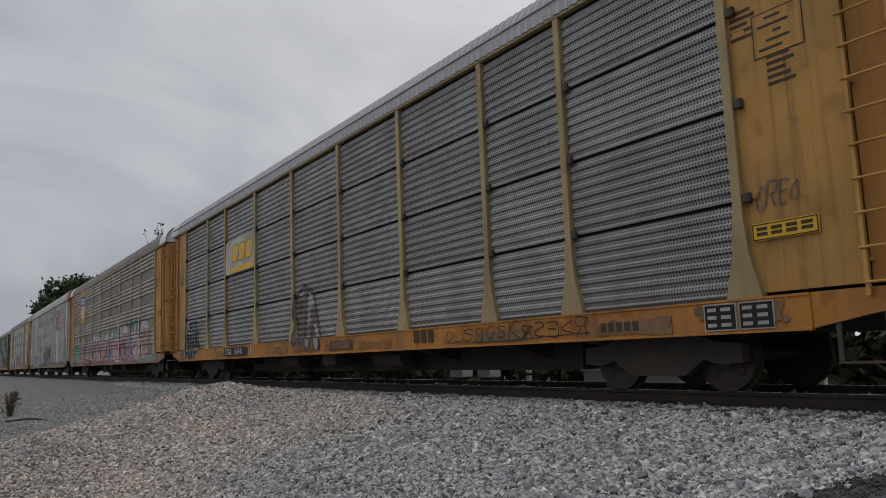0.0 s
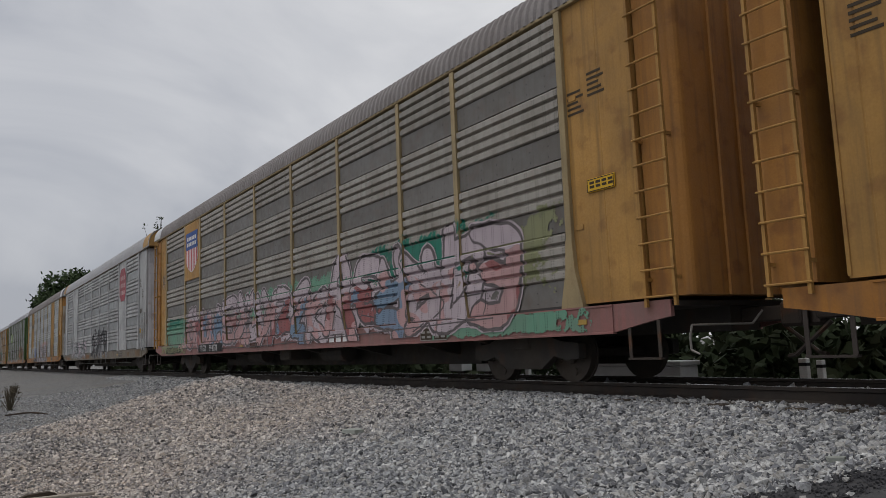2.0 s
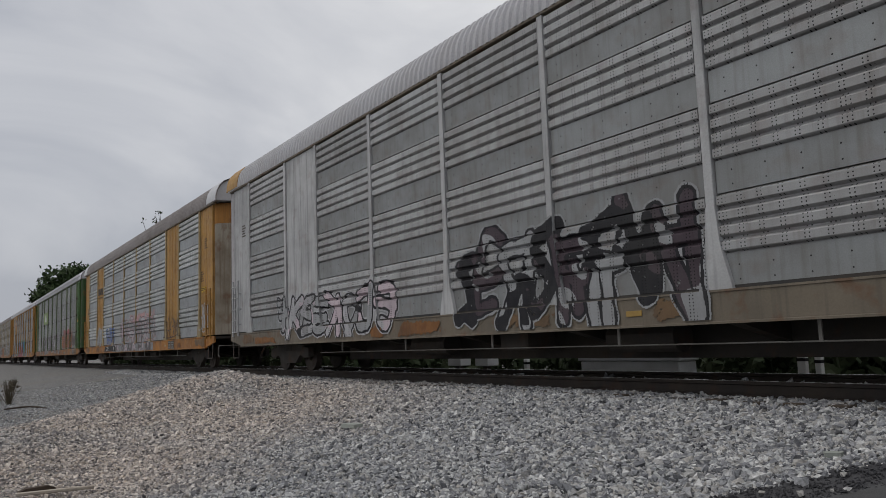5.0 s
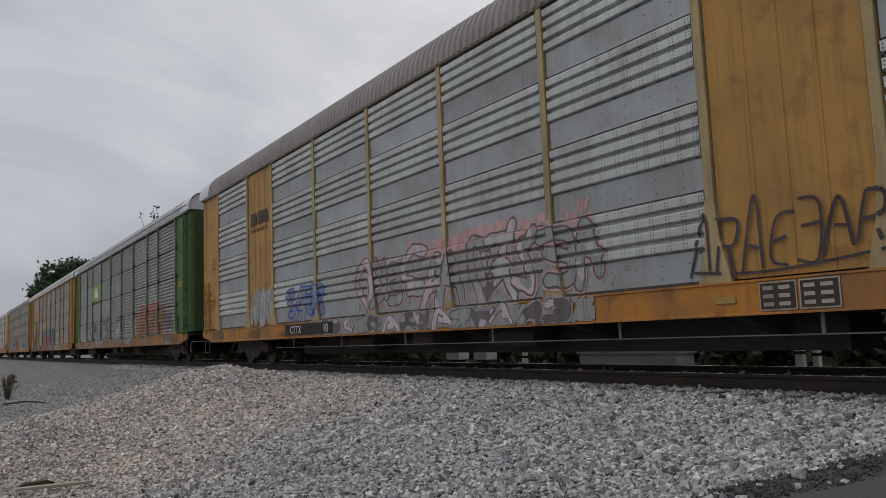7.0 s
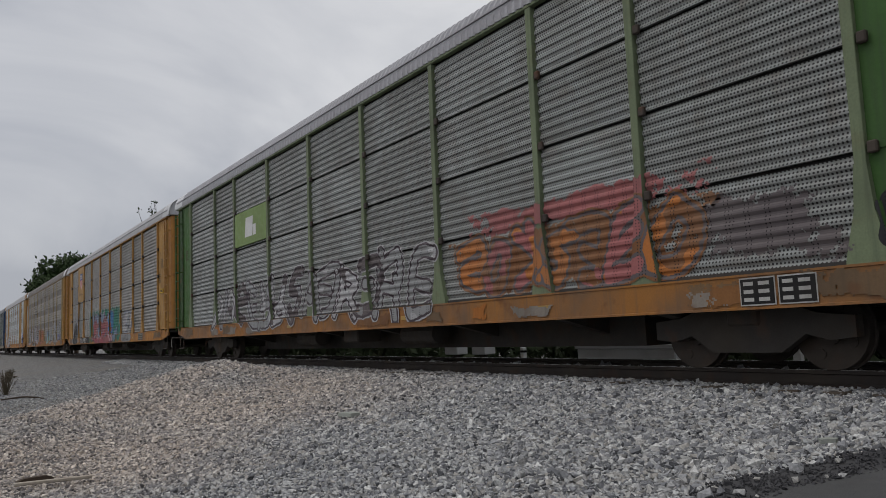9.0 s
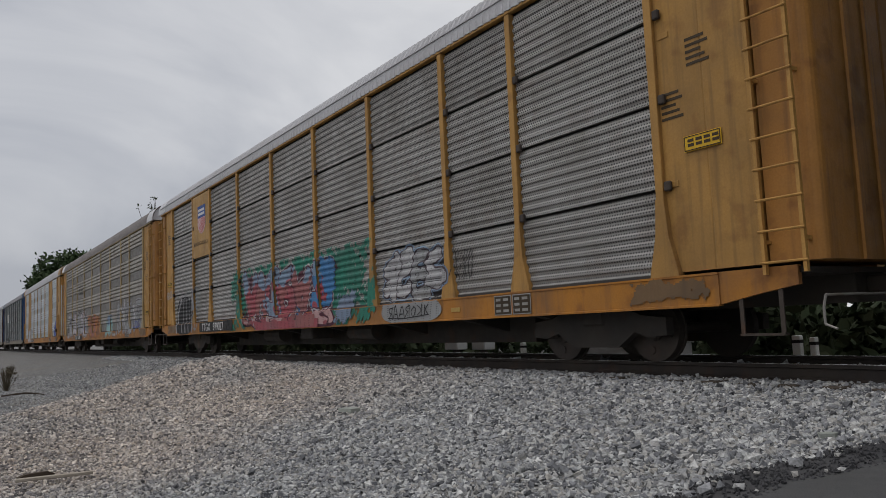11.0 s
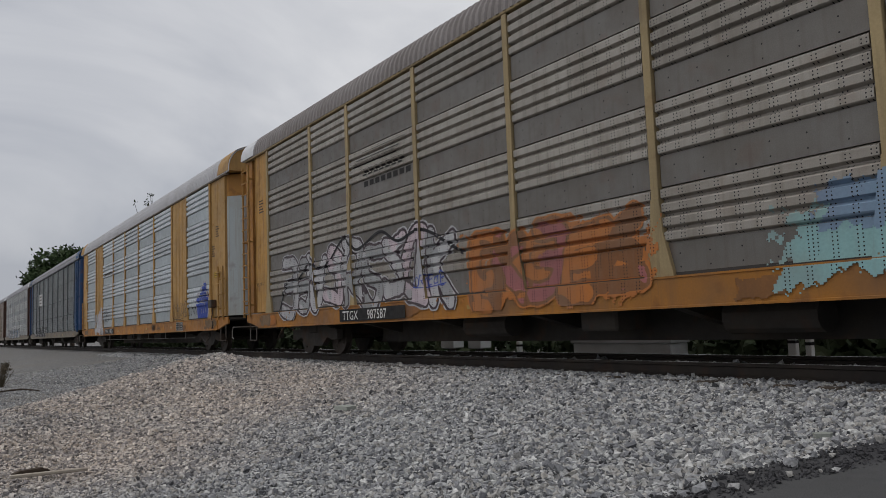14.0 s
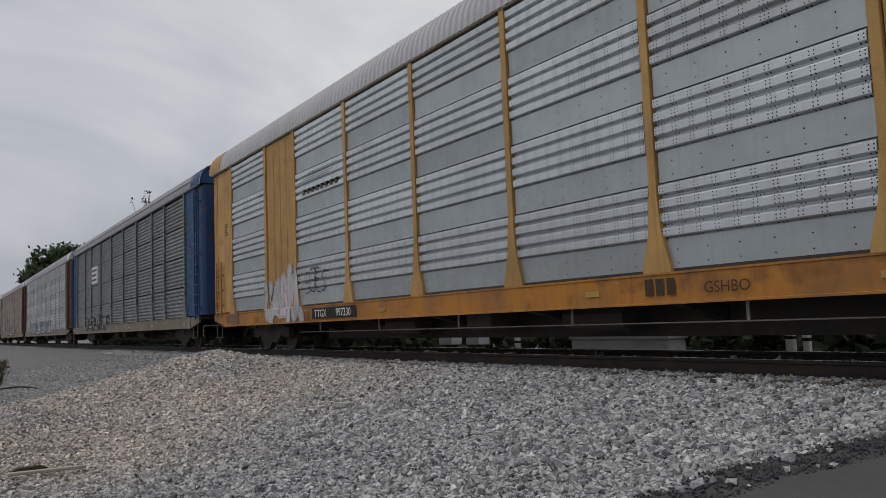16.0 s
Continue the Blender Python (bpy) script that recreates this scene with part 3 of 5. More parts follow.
def lever_mesh():
    line = [(13.5, -1.46, 0.62), (13.52, -1.44, 0.74), (13.55, -1.3, 0.74), (13.55, -0.35, 0.74), (13.6, -0.2, 0.9)]
    s = Shape()
    for a, b in zip(line, line[1:]):
        s.rod(a, b, 0.014, 6)
    s.rod((13.5, -1.46, 0.62), (13.5, -1.46, 0.45), 0.014).rod((13.5, -1.46, 0.45), (13.62, -1.46, 0.4), 0.014)
    return s.mesh("uncoupling_lever")


def step_mesh():
    s = Shape()
    for x in (12.6, 13.08):
        s.box(x - 0.025, x + 0.025, -1.52, -1.505, 0.36, 1.0)
    return s.box(12.575, 13.105, -1.54, -1.46, 0.345, 0.37).mesh("stirrup_step")


def sill_mesh():
    s = Shape().prism([(-1.50, 1.06), (-1.56, 1.06), (-1.56, 1.035), (-1.548, 1.03), (-1.548, 0.71), (-1.56, 0.705), (-1.56, 0.68), (-1.49, 0.68)], "x", -12.35, 12.35)
    for k in (-1, 1):
        s.prism([(k * 12.35, 1.06), (k * 13.3, 1.06), (k * 13.3, 0.86), (k * 12.9, 0.80), (k * 12.35, 0.70)], "y", -1.53, -1.47)
    return s.mesh("side_sill")


def pipe_mesh():
    s = Shape().rod((-7.2, -1.34, 0.46), (9.2, -1.34, 0.46), 0.009, 6)
    for x in (-6, -3.2, -0.4, 2.4, 5.2, 8):
        s.box(x - 0.02, x + 0.02, -1.35, -1.33, 0.46, 0.75)
    return s.mesh("brake_pipe")


def plate_mesh(d):
    line = [(0, -SKIN - 0.035)]
    for k in (0.27, 0.5, 0.73):
        line += [(d * k - 0.03, -SKIN - 0.035), (d * k - 0.015, -SKIN - 0.05), (d * k + 0.015, -SKIN - 0.05), (d * k + 0.03, -SKIN - 0.035)]
    return Shape().prism(line + [(d, -SKIN - 0.035), (d, -SKIN + 0.03), (0, -SKIN + 0.03)], "z", 0, 4.25).mesh("plate")


MESH = {(k, w): [sheet_mesh("slat_panel", "slatted", d, z, z + 1.02, 64) for z in TIERS[:1]][0] if k == "slat" else
        sheet_mesh("flat_panel", "ribbed", d, 1.08, 1.08 + 0.37, 2) if k == "flat" else
        sheet_mesh("ribbed_panel", "ribbed", d, 1.08 + 0.37, 1.08 + 1.055, 48) if k == "ribs" else
        plate_mesh(d)
        for k in ("slat", "flat", "ribs", "plate") for w, d in (("long", 2.60), ("short", 1.78))}
FAR = {(k, w): sheet_mesh("far_panel", k, d, 1.08, 5.32, 110) for k in ("slatted", "ribbed") for w, d in (("long", 2.60), ("short", 1.78))}
ROOF, CAP = roof_mesh()
END_DOOR, LADDER, UNDERFRAME, TRUCK, WHEELSET, POST = end_door_mesh(), ladder_mesh(5.1), underframe_mesh(), truck_mesh(), wheelset_mesh(), post_mesh()
COUPLER, LEVER, STEP, SILL, PIPE = coupler_mesh(), lever_mesh(), step_mesh(), sill_mesh(), pipe_mesh()
TOP_RAIL = Shape().box(-13.3, 13.3, -1.55, -1.44, 5.335, 5.385, 0.008).mesh("top_rail")
# closed filler box: blocks the view through, its dark colour is interior shade
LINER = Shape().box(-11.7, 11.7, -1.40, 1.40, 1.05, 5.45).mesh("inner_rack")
FASCIA = Shape().box(-13.3, 13.3, -1.553, -1.5, 5.395, 5.60).box(-13.3, 13.3, -1.572, -1.5, 5.60, 5.625, 0.004).mesh("fascia")
# solid near-black strips stand in for the shaded slot above the sill
SLOT_SHADE = {w: Shape().box(0.1, d - 0.1, -1.5005, -1.46, 1.062, 1.10).mesh("drain_gap") for w, d in (("long", 2.60), ("short", 1.78))}
HASP = Shape().box(-0.05, 0.05, -1.56, -1.50, -0.06, 0.06, 0.015).mesh("hasp")
WHEELS = []


def rail_car(kind, label, sheets, flats, yellow, ends, sill, roof, cap, plates="", pipe=False, hasps=False, leaf=None):
    """One car carrier. sheets, flats, yellow (posts), ends, sill, roof, cap: its materials."""
    car = tagged(new("rail_car"), label, "railway car", "cars of the freight train")
    for i, (a, b) in enumerate(zip(EDGES, EDGES[1:])):
        w = "long" if b - a > 2.2 else "short"
        if w == "short" and plates:
            part("plate", MESH["plate", w], ends, car, at=(a + 0.08, 0, 1.08))
        elif kind == "slatted":
            for z in TIERS:
                part("slat_panel", MESH["slat", w], sheets, car, at=(a + 0.08, 0, z))
        else:
            for z in TIERS:
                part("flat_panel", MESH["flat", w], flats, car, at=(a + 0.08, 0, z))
                part("ribbed_panel", MESH["ribs", w], sheets, car, at=(a + 0.08, 0, z + 0.37))
        if not (w == "short" and plates):
            part("drain_gap", SLOT_SHADE[w], DARK, car, at=(a + 0.08, 0, 0))
        part("far_panel", FAR[kind, w], sheets, car, at=(b - 0.08, 0, 1.08), turn=180)
    for x in EDGES:
        for turn in (0, 180):
            part("post", POST, yellow, car, at=(x, 0, 0), turn=turn)
        if hasps:
            for z in TIERS[1:]:
                part("hasp", HASP, STEEL, car, at=(x + 0.13, 0, z))
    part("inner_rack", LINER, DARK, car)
    tall = 0.15 if plates else 0.0
    part("roof", ROOF, roof, car, at=(0, 0, -5.37 * tall)).scale.z = 1 + tall
    part("underframe", UNDERFRAME, UNDER, car)
    for turn in (0, 180):
        part("side_sill", SILL, sill, car, turn=turn)
        part("top_rail", TOP_RAIL, GRIME if plates else yellow, car, turn=turn)
        if kind == "slatted":
            part("fascia", FASCIA, roof, car, turn=turn)
        part("end_plate", END_PLATE_LONG if plates else END_PLATE, ends, car, turn=turn)
        part("end_plate", END_PLATE_LONG_REAR if plates else END_PLATE_REAR, ends, car, turn=180 - turn)
        if plates and turn == 0:  # folding leaves at the front end, boxed doors at the rear
            part("end_door", FOLDING, leaf or DOORS[ends.name], car, turn=turn)
            part("end_door", FOLDING_REAR, leaf or DOORS[ends.name], car, turn=180 - turn)
            part("door_head", FOLDING_HEAD, DOORS[ends.name], car, turn=turn)
            part("door_head", FOLDING_HEAD_REAR, DOORS[ends.name], car, turn=180 - turn)
        else:
            part("end_door", END_DOOR, DOORS[ends.name], car, turn=turn)
            part("end_door", END_DOOR_REAR, DOORS[ends.name], car, turn=180 - turn)
        part("end_cap", CAP, cap, car, at=(0, 0, -5.37 * tall), turn=turn).scale.z = 1 + tall
        part("ladder", LADDER_LOW if plates else LADDER, ends, car, turn=turn)
        part("coupler", COUPLER, STEEL, car, turn=turn)
        part("uncoupling_lever", LEVER, ROD, car, turn=turn)
        part("stirrup_step", STEP, STEEL, car, turn=turn)
        truck = part("truck", TRUCK, UNDER, car, at=(9.85 if turn else -9.85, 0, 0), turn=0)
        for x in (-0.88, 0.88):
            WHEELS.append((part("wheelset", WHEELSET, WHEEL, truck, at=(x, 0, 0.42)), x))
    # the ladder at the other corner of the near side
    flip = LADDER_LOW_REAR if plates else LADDER_REAR
    part("ladder", flip, ends, car)
    part("stirrup_step", STEP_REAR, STEEL, car)
    if pipe:
        part("brake_pipe", PIPE, ROD, car)
    return car


def mirrored(me):
    out = me.copy()
    out.transform(Matrix.Diagonal((-1, 1, 1, 1)))
    out.flip_normals()
    return out


LADDER_REAR, STEP_REAR, END_DOOR_REAR = mirrored(LADDER), mirrored(STEP), mirrored(END_DOOR)
LADDER_LOW = ladder_mesh(2.5, -0.45)
LADDER_LOW_REAR = mirrored(LADDER_LOW)
END_PLATE, END_PLATE_LONG = end_plate_mesh(), end_plate_mesh(13.02)
END_PLATE_REAR, END_PLATE_LONG_REAR = mirrored(end_plate_mesh(slot=True)), mirrored(END_PLATE_LONG)
FOLDING, FOLDING_HEAD = folding_door_mesh(1.10, 4.70), folding_door_mesh(4.703, 5.36)
FOLDING_REAR, FOLDING_HEAD_REAR = mirrored(FOLDING), mirrored(FOLDING_HEAD)


# ---- sprayed paint and signs that follow the side's relief ----
def side_y(kind, x, z, lift):
    """Where the near side's surface lies at (x, z), with a coat of paint on it."""
    if z < 1.06:
        return -1.562 - lift
    half = 0.068 if z > 2.05 else 0.068 + (2.05 - z) / 0.95 * 0.15
    if any(abs(x - p) < half for p in EDGES):
        return -1.556 - lift
    if abs(x) > 11.6:
        return -1.487 - lift
    return -SKIN - swell(kind, z) - 0.004 - lift


class Spray:
    def __init__(self, kind, plated=False, flat=0.0):
        self.kind, self.plated, self.flat = kind, plated, flat
        self.v, self.f, self.m, self.mats = [], [], [], []

    def slot(self, colour):
        if colour not in self.mats:
            self.mats.append(colour)
        return self.mats.index(colour)

    def y(self, x, z, lift):
        if self.flat:
            return self.flat - lift
        if self.plated and z >= 1.06 and any(a + 0.09 < x < b - 0.09 for a, b in ((-8.84, -6.9), (6.9, 8.84))):
            return -SKIN - 0.054 - lift
        return side_y(self.kind, x, z, lift)

    def quad(self, pts, lift, colour):
        xm = sum(p[0] for p in pts) / 4
        k = len(self.v)
        self.v += [(x, self.y(xm, z, lift), z) for x, z in pts]
        self.f.append((k, k + 1, k + 2, k + 3))
        self.m.append(self.slot(colour))

    def span(self, l0, r0, z0, l1, r1, z1, lift, colour):
        """A strip between two heights, cut at the posts so that it steps over them."""
        half = 0.068 if z0 > 2.05 else 0.068 + (2.05 - z0) / 0.95 * 0.15
        cuts = [c for p in EDGES for c in (p - half, p + half)]
        lo, hi = min(l0, l1), max(r0, r1)
        inner = [c for c in cuts if max(l0, l1) + 0.01 < c < min(r0, r1) - 0.01]
        stops0, stops1 = [l0, *inner, r0], [l1, *inner, r1]
        for i in range(len(stops0) - 1):
            self.quad([(stops0[i], z0), (stops0[i + 1], z0), (stops1[i + 1], z1), (stops1[i], z1)], lift, colour)

    def blob(self, cx, cz, hx, hz, colour, lift=0.0, power=2.4, wobble=0.15, lean=0.0, seed=0.0, zmin=0.7):
        n = max(4, int(2 * hz / 0.03))
        zs = [max(cz - hz + 2 * hz * i / n, zmin) for i in range(n + 1)]
        rows = []
        for z in zs:
            u = min(1.0, abs(z - cz) / hz)
            h = hx * (1 - u ** power) ** (1 / power) + 0.004
            a = 1 + wobble * noise.noise((z * 3.1, seed, 1.0)) * 2
            b = 1 + wobble * noise.noise((z * 3.1, seed, 7.0)) * 2
            mid = cx + lean * (z - cz)
            rows.append((mid - h * a, mid + h * b, z))
        for (l0, r0, z0), (l1, r1, z1) in zip(rows, rows[1:]):
            if z1 - z0 > 1e-4:
                self.span(l0, r0, z0, l1, r1, z1, lift, colour)
        return self

    def bar(self, x0, x1, z0, z1, colour, lift=0.0, lean=0.0):
        n = max(1, int((z1 - z0) / 0.03))
        for i in range(n):
            a, b = z0 + (z1 - z0) * i / n, z0 + (z1 - z0) * (i + 1) / n
            self.span(x0 + lean * (a - z0), x1 + lean * (a - z0), a, x0 + lean * (b - z0), x1 + lean * (b - z0), b, lift, colour)
        return self

    def stroke(self, pts, w, colour, lift=0.012):
        """A ribbon along a smooth line."""
        P = [Vector((*p, 0)) for p in pts]
        line = []
        for i in range(len(P) - 1):
            a, b, c, d = P[max(i - 1, 0)], P[i], P[i + 1], P[min(i + 2, len(P) - 1)]
            k = max(3, int((c - b).length / 0.035))
            for j in range(k):
                t = j / k
                line.append(0.5 * ((2 * b) + (c - a) * t + (2 * a - 5 * b + 4 * c - d) * t * t + (3 * b - a - 3 * c + d) * t ** 3))
        line.append(P[-1])
        for a, b in zip(line, line[1:]):
            d = (b - a)
            if d.length < 1e-5:
                continue
            s = Vector((-d.y, d.x, 0)).normalized() * w / 2
            self.quad([((a - s).x, max((a - s).y, 0.69)), ((b - s).x, max((b - s).y, 0.69)), ((b + s).x, max((b + s).y, 0.69)), ((a + s).x, max((a + s).y, 0.69))], lift, colour)
        return self

    def done(self, car, label, name="graffiti"):
        me = bpy.data.meshes.new(name)
        me.from_pydata(self.v, [], self.f)
        for c in self.mats:
            me.materials.append(SPRAY[c] if isinstance(c, str) else c)
        me.polygons.foreach_set("material_index", self.m)
        ob = new(name, me)
        ob.parent = car
        ob["label"] = label
        return ob


def throw_up(s, x0, x1, z0, z1, count, fills, edge, shine="white", seed=1, slope=0.0, inner=True):
    """A row of swollen letter-like shapes that mean nothing: an edge, a fill, patches of other colours, thin shine lines."""
    rng = random.Random(seed)
    w = (x1 - x0) / count
    for i in range(count):
        cx = x0 + w * (i + 0.5) + rng.uniform(-0.08, 0.08) * w
        hz = (z1 - z0) / 2 * rng.uniform(0.84, 1.06)
        cz = (z0 + z1) / 2 + slope * (i - count / 2) + rng.uniform(-0.05, 0.05)
        lean = rng.uniform(-0.25, 0.25)
        k = seed * 3.7 + i
        e = i % 3 * 0.0012
        s.blob(cx, cz, w * 0.62, hz, edge, 0.001 + e, 2.6, 0.22, lean, k)
        s.blob(cx, cz, w * 0.62 - 0.07, hz - 0.06, fills[i % len(fills)], 0.005 + e, 2.6, 0.22, lean, k)
        if inner:
            for j in range(3):
                c = fills[(i + j + 1) % len(fills)]
                s.blob(cx + rng.uniform(-0.28, 0.28) * w, cz + rng.uniform(-0.6, 0.6) * hz, w * rng.uniform(0.1, 0.26), hz * rng.uniform(0.12, 0.3), c, 0.009 + e, 2.0, 0.3, rng.uniform(-1, 1), k + j)
        s.blob(cx + rng.uniform(-0.1, 0.1) * w, cz + rng.uniform(-0.1, 0.35) * hz, w * 0.13, hz * 0.2, edge, 0.012, 2.0, 0.3, 0, k + 9)
        pts = [(cx + w * rng.uniform(-0.4, 0.4), cz + hz * (0.8 - 0.4 * j) + rng.uniform(-0.06, 0.06)) for j in range(5)]
        s.stroke(pts, 0.045, edge, 0.013)
        pts = [(cx + w * (-0.5 + 0.03 * j) + lean * (hz * (0.8 - 0.4 * j)), cz + hz * (0.8 - 0.4 * j)) for j in range(5)]
        s.stroke(pts, 0.03, shine, 0.014)
    return s


LETTERS = (
    (((-0.36, -0.5), (-0.3, 0.1), (-0.38, 0.5)), ((-0.35, 0.42), (0.3, 0.4), (0.25, 0.05), (-0.25, 0.0)), ((-0.05, 0.0), (0.4, -0.5))),
    (((0.38, 0.4), (-0.1, 0.46), (-0.35, 0.22), (0.2, 0.0), (0.32, -0.3), (-0.1, -0.46), (-0.4, -0.38)),),
    (((0.38, 0.42), (-0.3, 0.42), (-0.35, -0.42), (0.36, -0.46)), ((-0.3, 0.0), (0.3, 0.04))),
    (((-0.42, -0.5), (-0.05, 0.48), (0.42, -0.5)), ((-0.22, -0.1), (0.28, -0.14))),
    (((-0.3, 0.5), (-0.33, -0.5)), ((0.4, 0.48), (-0.22, 0.0), (0.42, -0.5))),
    (((0.1, 0.45), (-0.38, 0.2), (-0.3, -0.35), (0.2, -0.45), (0.38, 0.0), (0.1, 0.45)),))


def smooth_line(pts, step=0.03):
    P = [Vector(p) for p in pts]
    line = []
    for i in range(len(P) - 1):
        a, b, c, d = P[max(i - 1, 0)], P[i], P[i + 1], P[min(i + 2, len(P) - 1)]
        k = max(2, int((c - b).length / step))
        line += [0.5 * ((2 * b) + (c - a) * t + (2 * a - 5 * b + 4 * c - d) * t * t + (3 * b - a - 3 * c + d) * t ** 3) for t in (j / k for j in range(k))]
    return np.array([tuple(p) for p in line + [P[-1]]])


def laid(s, xs, zs, index, colours, lift):
    """Paint given as a colour number over a fine lattice, laid on the relief in strips; 0 is bare."""
    dz = zs[1] - zs[0]
    for r, z in enumerate(zs):
        row = index[r]
        stops = [0, *(np.nonzero(np.diff(row))[0] + 1).tolist(), len(row)]
        for a, b in zip(stops, stops[1:]):
            if row[a]:
                xb = xs[b] if b < len(xs) else xs[-1]
                s.span(xs[a], xb, z, xs[a], xb, z + dz, lift, colours[row[a] - 1])
    return s


def ripple(X, Z, seed, scale):
    """Cheap smooth unevenness between -1 and 1."""
    return (np.sin(X * 2.1 * scale + seed) * np.cos(Z * 3.3 * scale + 2 * seed) + np.sin(X * 5.7 * scale - Z * 4.1 * scale + 3 * seed) * 0.6 + np.sin(X * 11 * scale + Z * 13 * scale + seed * 5) * 0.35) / 1.95


def wild_letters(s, x0, x1, z0, z1, count, fills, edge, halo, seed, lean=0.1, fat=0.13, lift=0.004, rim=0.05, tops=None):
    """Fat crooked strokes that cross each other and read as nothing: a thin halo, a dark edge, fills in two tones, cut lines."""
    rng = random.Random(seed)
    w, h = (x1 - x0) / count, z1 - z0
    xs, zs = np.arange(x0 - 0.35, x1 + 0.35, 0.011), np.arange(max(z0 - 0.12, 0.71), z1 + 0.3, 0.0125)
    X, Z = np.meshgrid(xs, zs)
    near, second, who = np.full(X.shape, 9.0), np.full(X.shape, 9.0), np.zeros(X.shape, int)
    for i in range(count):
        cx, cz = x0 + w * (i + 0.5), (z0 + z1) / 2 + rng.uniform(-0.05, 0.09) * h
        flip = rng.choice((-1, 1)) * 1.02
        tall = h * rng.uniform(0.78, 1.02) * rng.choice((1, 1, -1))
        d = np.full(X.shape, 9.0)
        for line in LETTERS[rng.randrange(len(LETTERS))]:
            pts = [(cx + w * (flip * u + rng.uniform(-0.24, 0.24)) + lean * v * h, cz + tall * (v + rng.uniform(-0.14, 0.14))) for u, v in line]
            for px, pz in smooth_line(pts, 0.02):
                a, b = np.searchsorted(xs, (px - 0.45, px + 0.45))  # paint reaches no further from its stroke
                d[:, a:b] = np.minimum(d[:, a:b], np.hypot(X[:, a:b] - px, Z[:, a:b] - pz))
        closer = d < near
        second = np.where(closer, near, np.minimum(second, d))
        who = np.where(closer, i, who)
        near = np.minimum(near, d)
    near = near + 0.03 * ripple(X, Z, seed, 2.2)
    index = np.zeros(X.shape, int)
    index[near < fat + rim + 0.03] = 2
    index[near < fat + rim] = 1
    tone = (who + (ripple(X, Z, seed + 1.0, 0.9) > 0.25)) % len(fills)
    inside = near < fat
    index[inside] = 3 + tone[inside]
    if tops:  # the upper part of the letters is faded into another colour
        index[inside & (Z > tops[1] + 0.3 * ripple(X, Z, seed + 2.0, 0.8))] = 3 + len(fills)
    index[inside & (second - near < 0.035)] = 1
    worn = ripple(X, Z, seed + 4.0, 9.0) + 0.7 * ripple(X, Z, seed, 1.3) > 1.05
    index[worn] = 0
    return laid(s, xs, zs, index, (edge, halo, *fills, *(tops[:1] if tops else ())), lift)


def mist(s, x0, x1, z0, z1, colour, seed, cover=0.2, lift=0.001):
    """A ragged sprayed patch, thin at its rim."""
    xs, zs = np.arange(x0, x1, 0.02), np.arange(z0, z1, 0.02)
    X, Z = np.meshgrid(xs, zs)
    rim = np.maximum(np.abs(X - (x0 + x1) / 2) / (x1 - x0) * 2, np.abs(Z - (z0 + z1) / 2) / (z1 - z0) * 2)
    index = (ripple(X, Z, seed, 1.2) * 0.5 + ripple(X, Z, seed + 2.0, 7.0) * 0.35 < cover + 1.6 * (0.85 - rim)).astype(int)
    return laid(s, xs, zs, index, (colour,), lift)


def scrawl(s, x0, x1, z0, z1, count, w, colour, seed):
    """A quick tag in one thin line: crooked letter-like strokes that read as nothing, a flourish under them."""
    rng = random.Random(seed)
    d, h = (x1 - x0) / count, z1 - z0
    for i in range(count):
        cx, cz = x0 + d * (i + 0.5), z0 + h * rng.uniform(0.42, 0.58)
        flip, tall = rng.choice((-1, 1)) * rng.uniform(0.8, 1.15), h * rng.uniform(0.6, 1.0)
        for j, line in enumerate(LETTERS[rng.randrange(len(LETTERS))]):
            pts = [(cx + d * (flip * u + rng.uniform(-0.12, 0.12)) + 0.12 * v * h, cz + tall * (v + rng.uniform(-0.08, 0.08))) for u, v in line]
            s.stroke(pts, w * rng.uniform(0.7, 1.0), colour, 0.012 + 0.0004 * j + 0.00013 * (i % 3))
    if count > 4:
        s.stroke([(x0, z0 + 0.1 * h), (x0 + 0.4 * (x1 - x0), z0 + 0.02 * h), (x1, z0 + 0.2 * h)], w * 0.7, colour, 0.014)
    return s


def sill_wear(car, seed, colours, count=7):
    """Patched and scorched paint along the sill, each patch ragged."""
    rng = random.Random(seed)
    s = Spray("slatted")
    for k in range(count):
        x = rng.uniform(-11.8, 10.4)
        w = rng.uniform(0.4, 1.7)
        mist(s, x, x + w, 0.715, rng.uniform(0.88, 1.02), SILL_PAINT[colours[k % len(colours)]], seed + k, rng.uniform(-0.35, 0.0), 0.00030 + 0.00004 * k)
    for k, (a, b) in enumerate(((-12.33, -11.0), (10.9, 12.33))):  # grime thrown up at the ends
        mist(s, a, b, 0.715, 1.04, SILL_PAINT["smoke"], seed + 20 + k, -0.2, 0.00022)
    s.done(car, "scorched and patched paint on the sill", "sill_wear")


def sign_plate(car, x0, x1, z0, z1, mat, label):
    """A flat sheet over the relief; returns a painter for its face."""
    part("owner_panel", Shape().box(x0, x1, -1.54, -1.46, z0, z1, 0.004).mesh("owner_panel"), mat, car, label)
    return Spray("slatted", flat=-1.541)


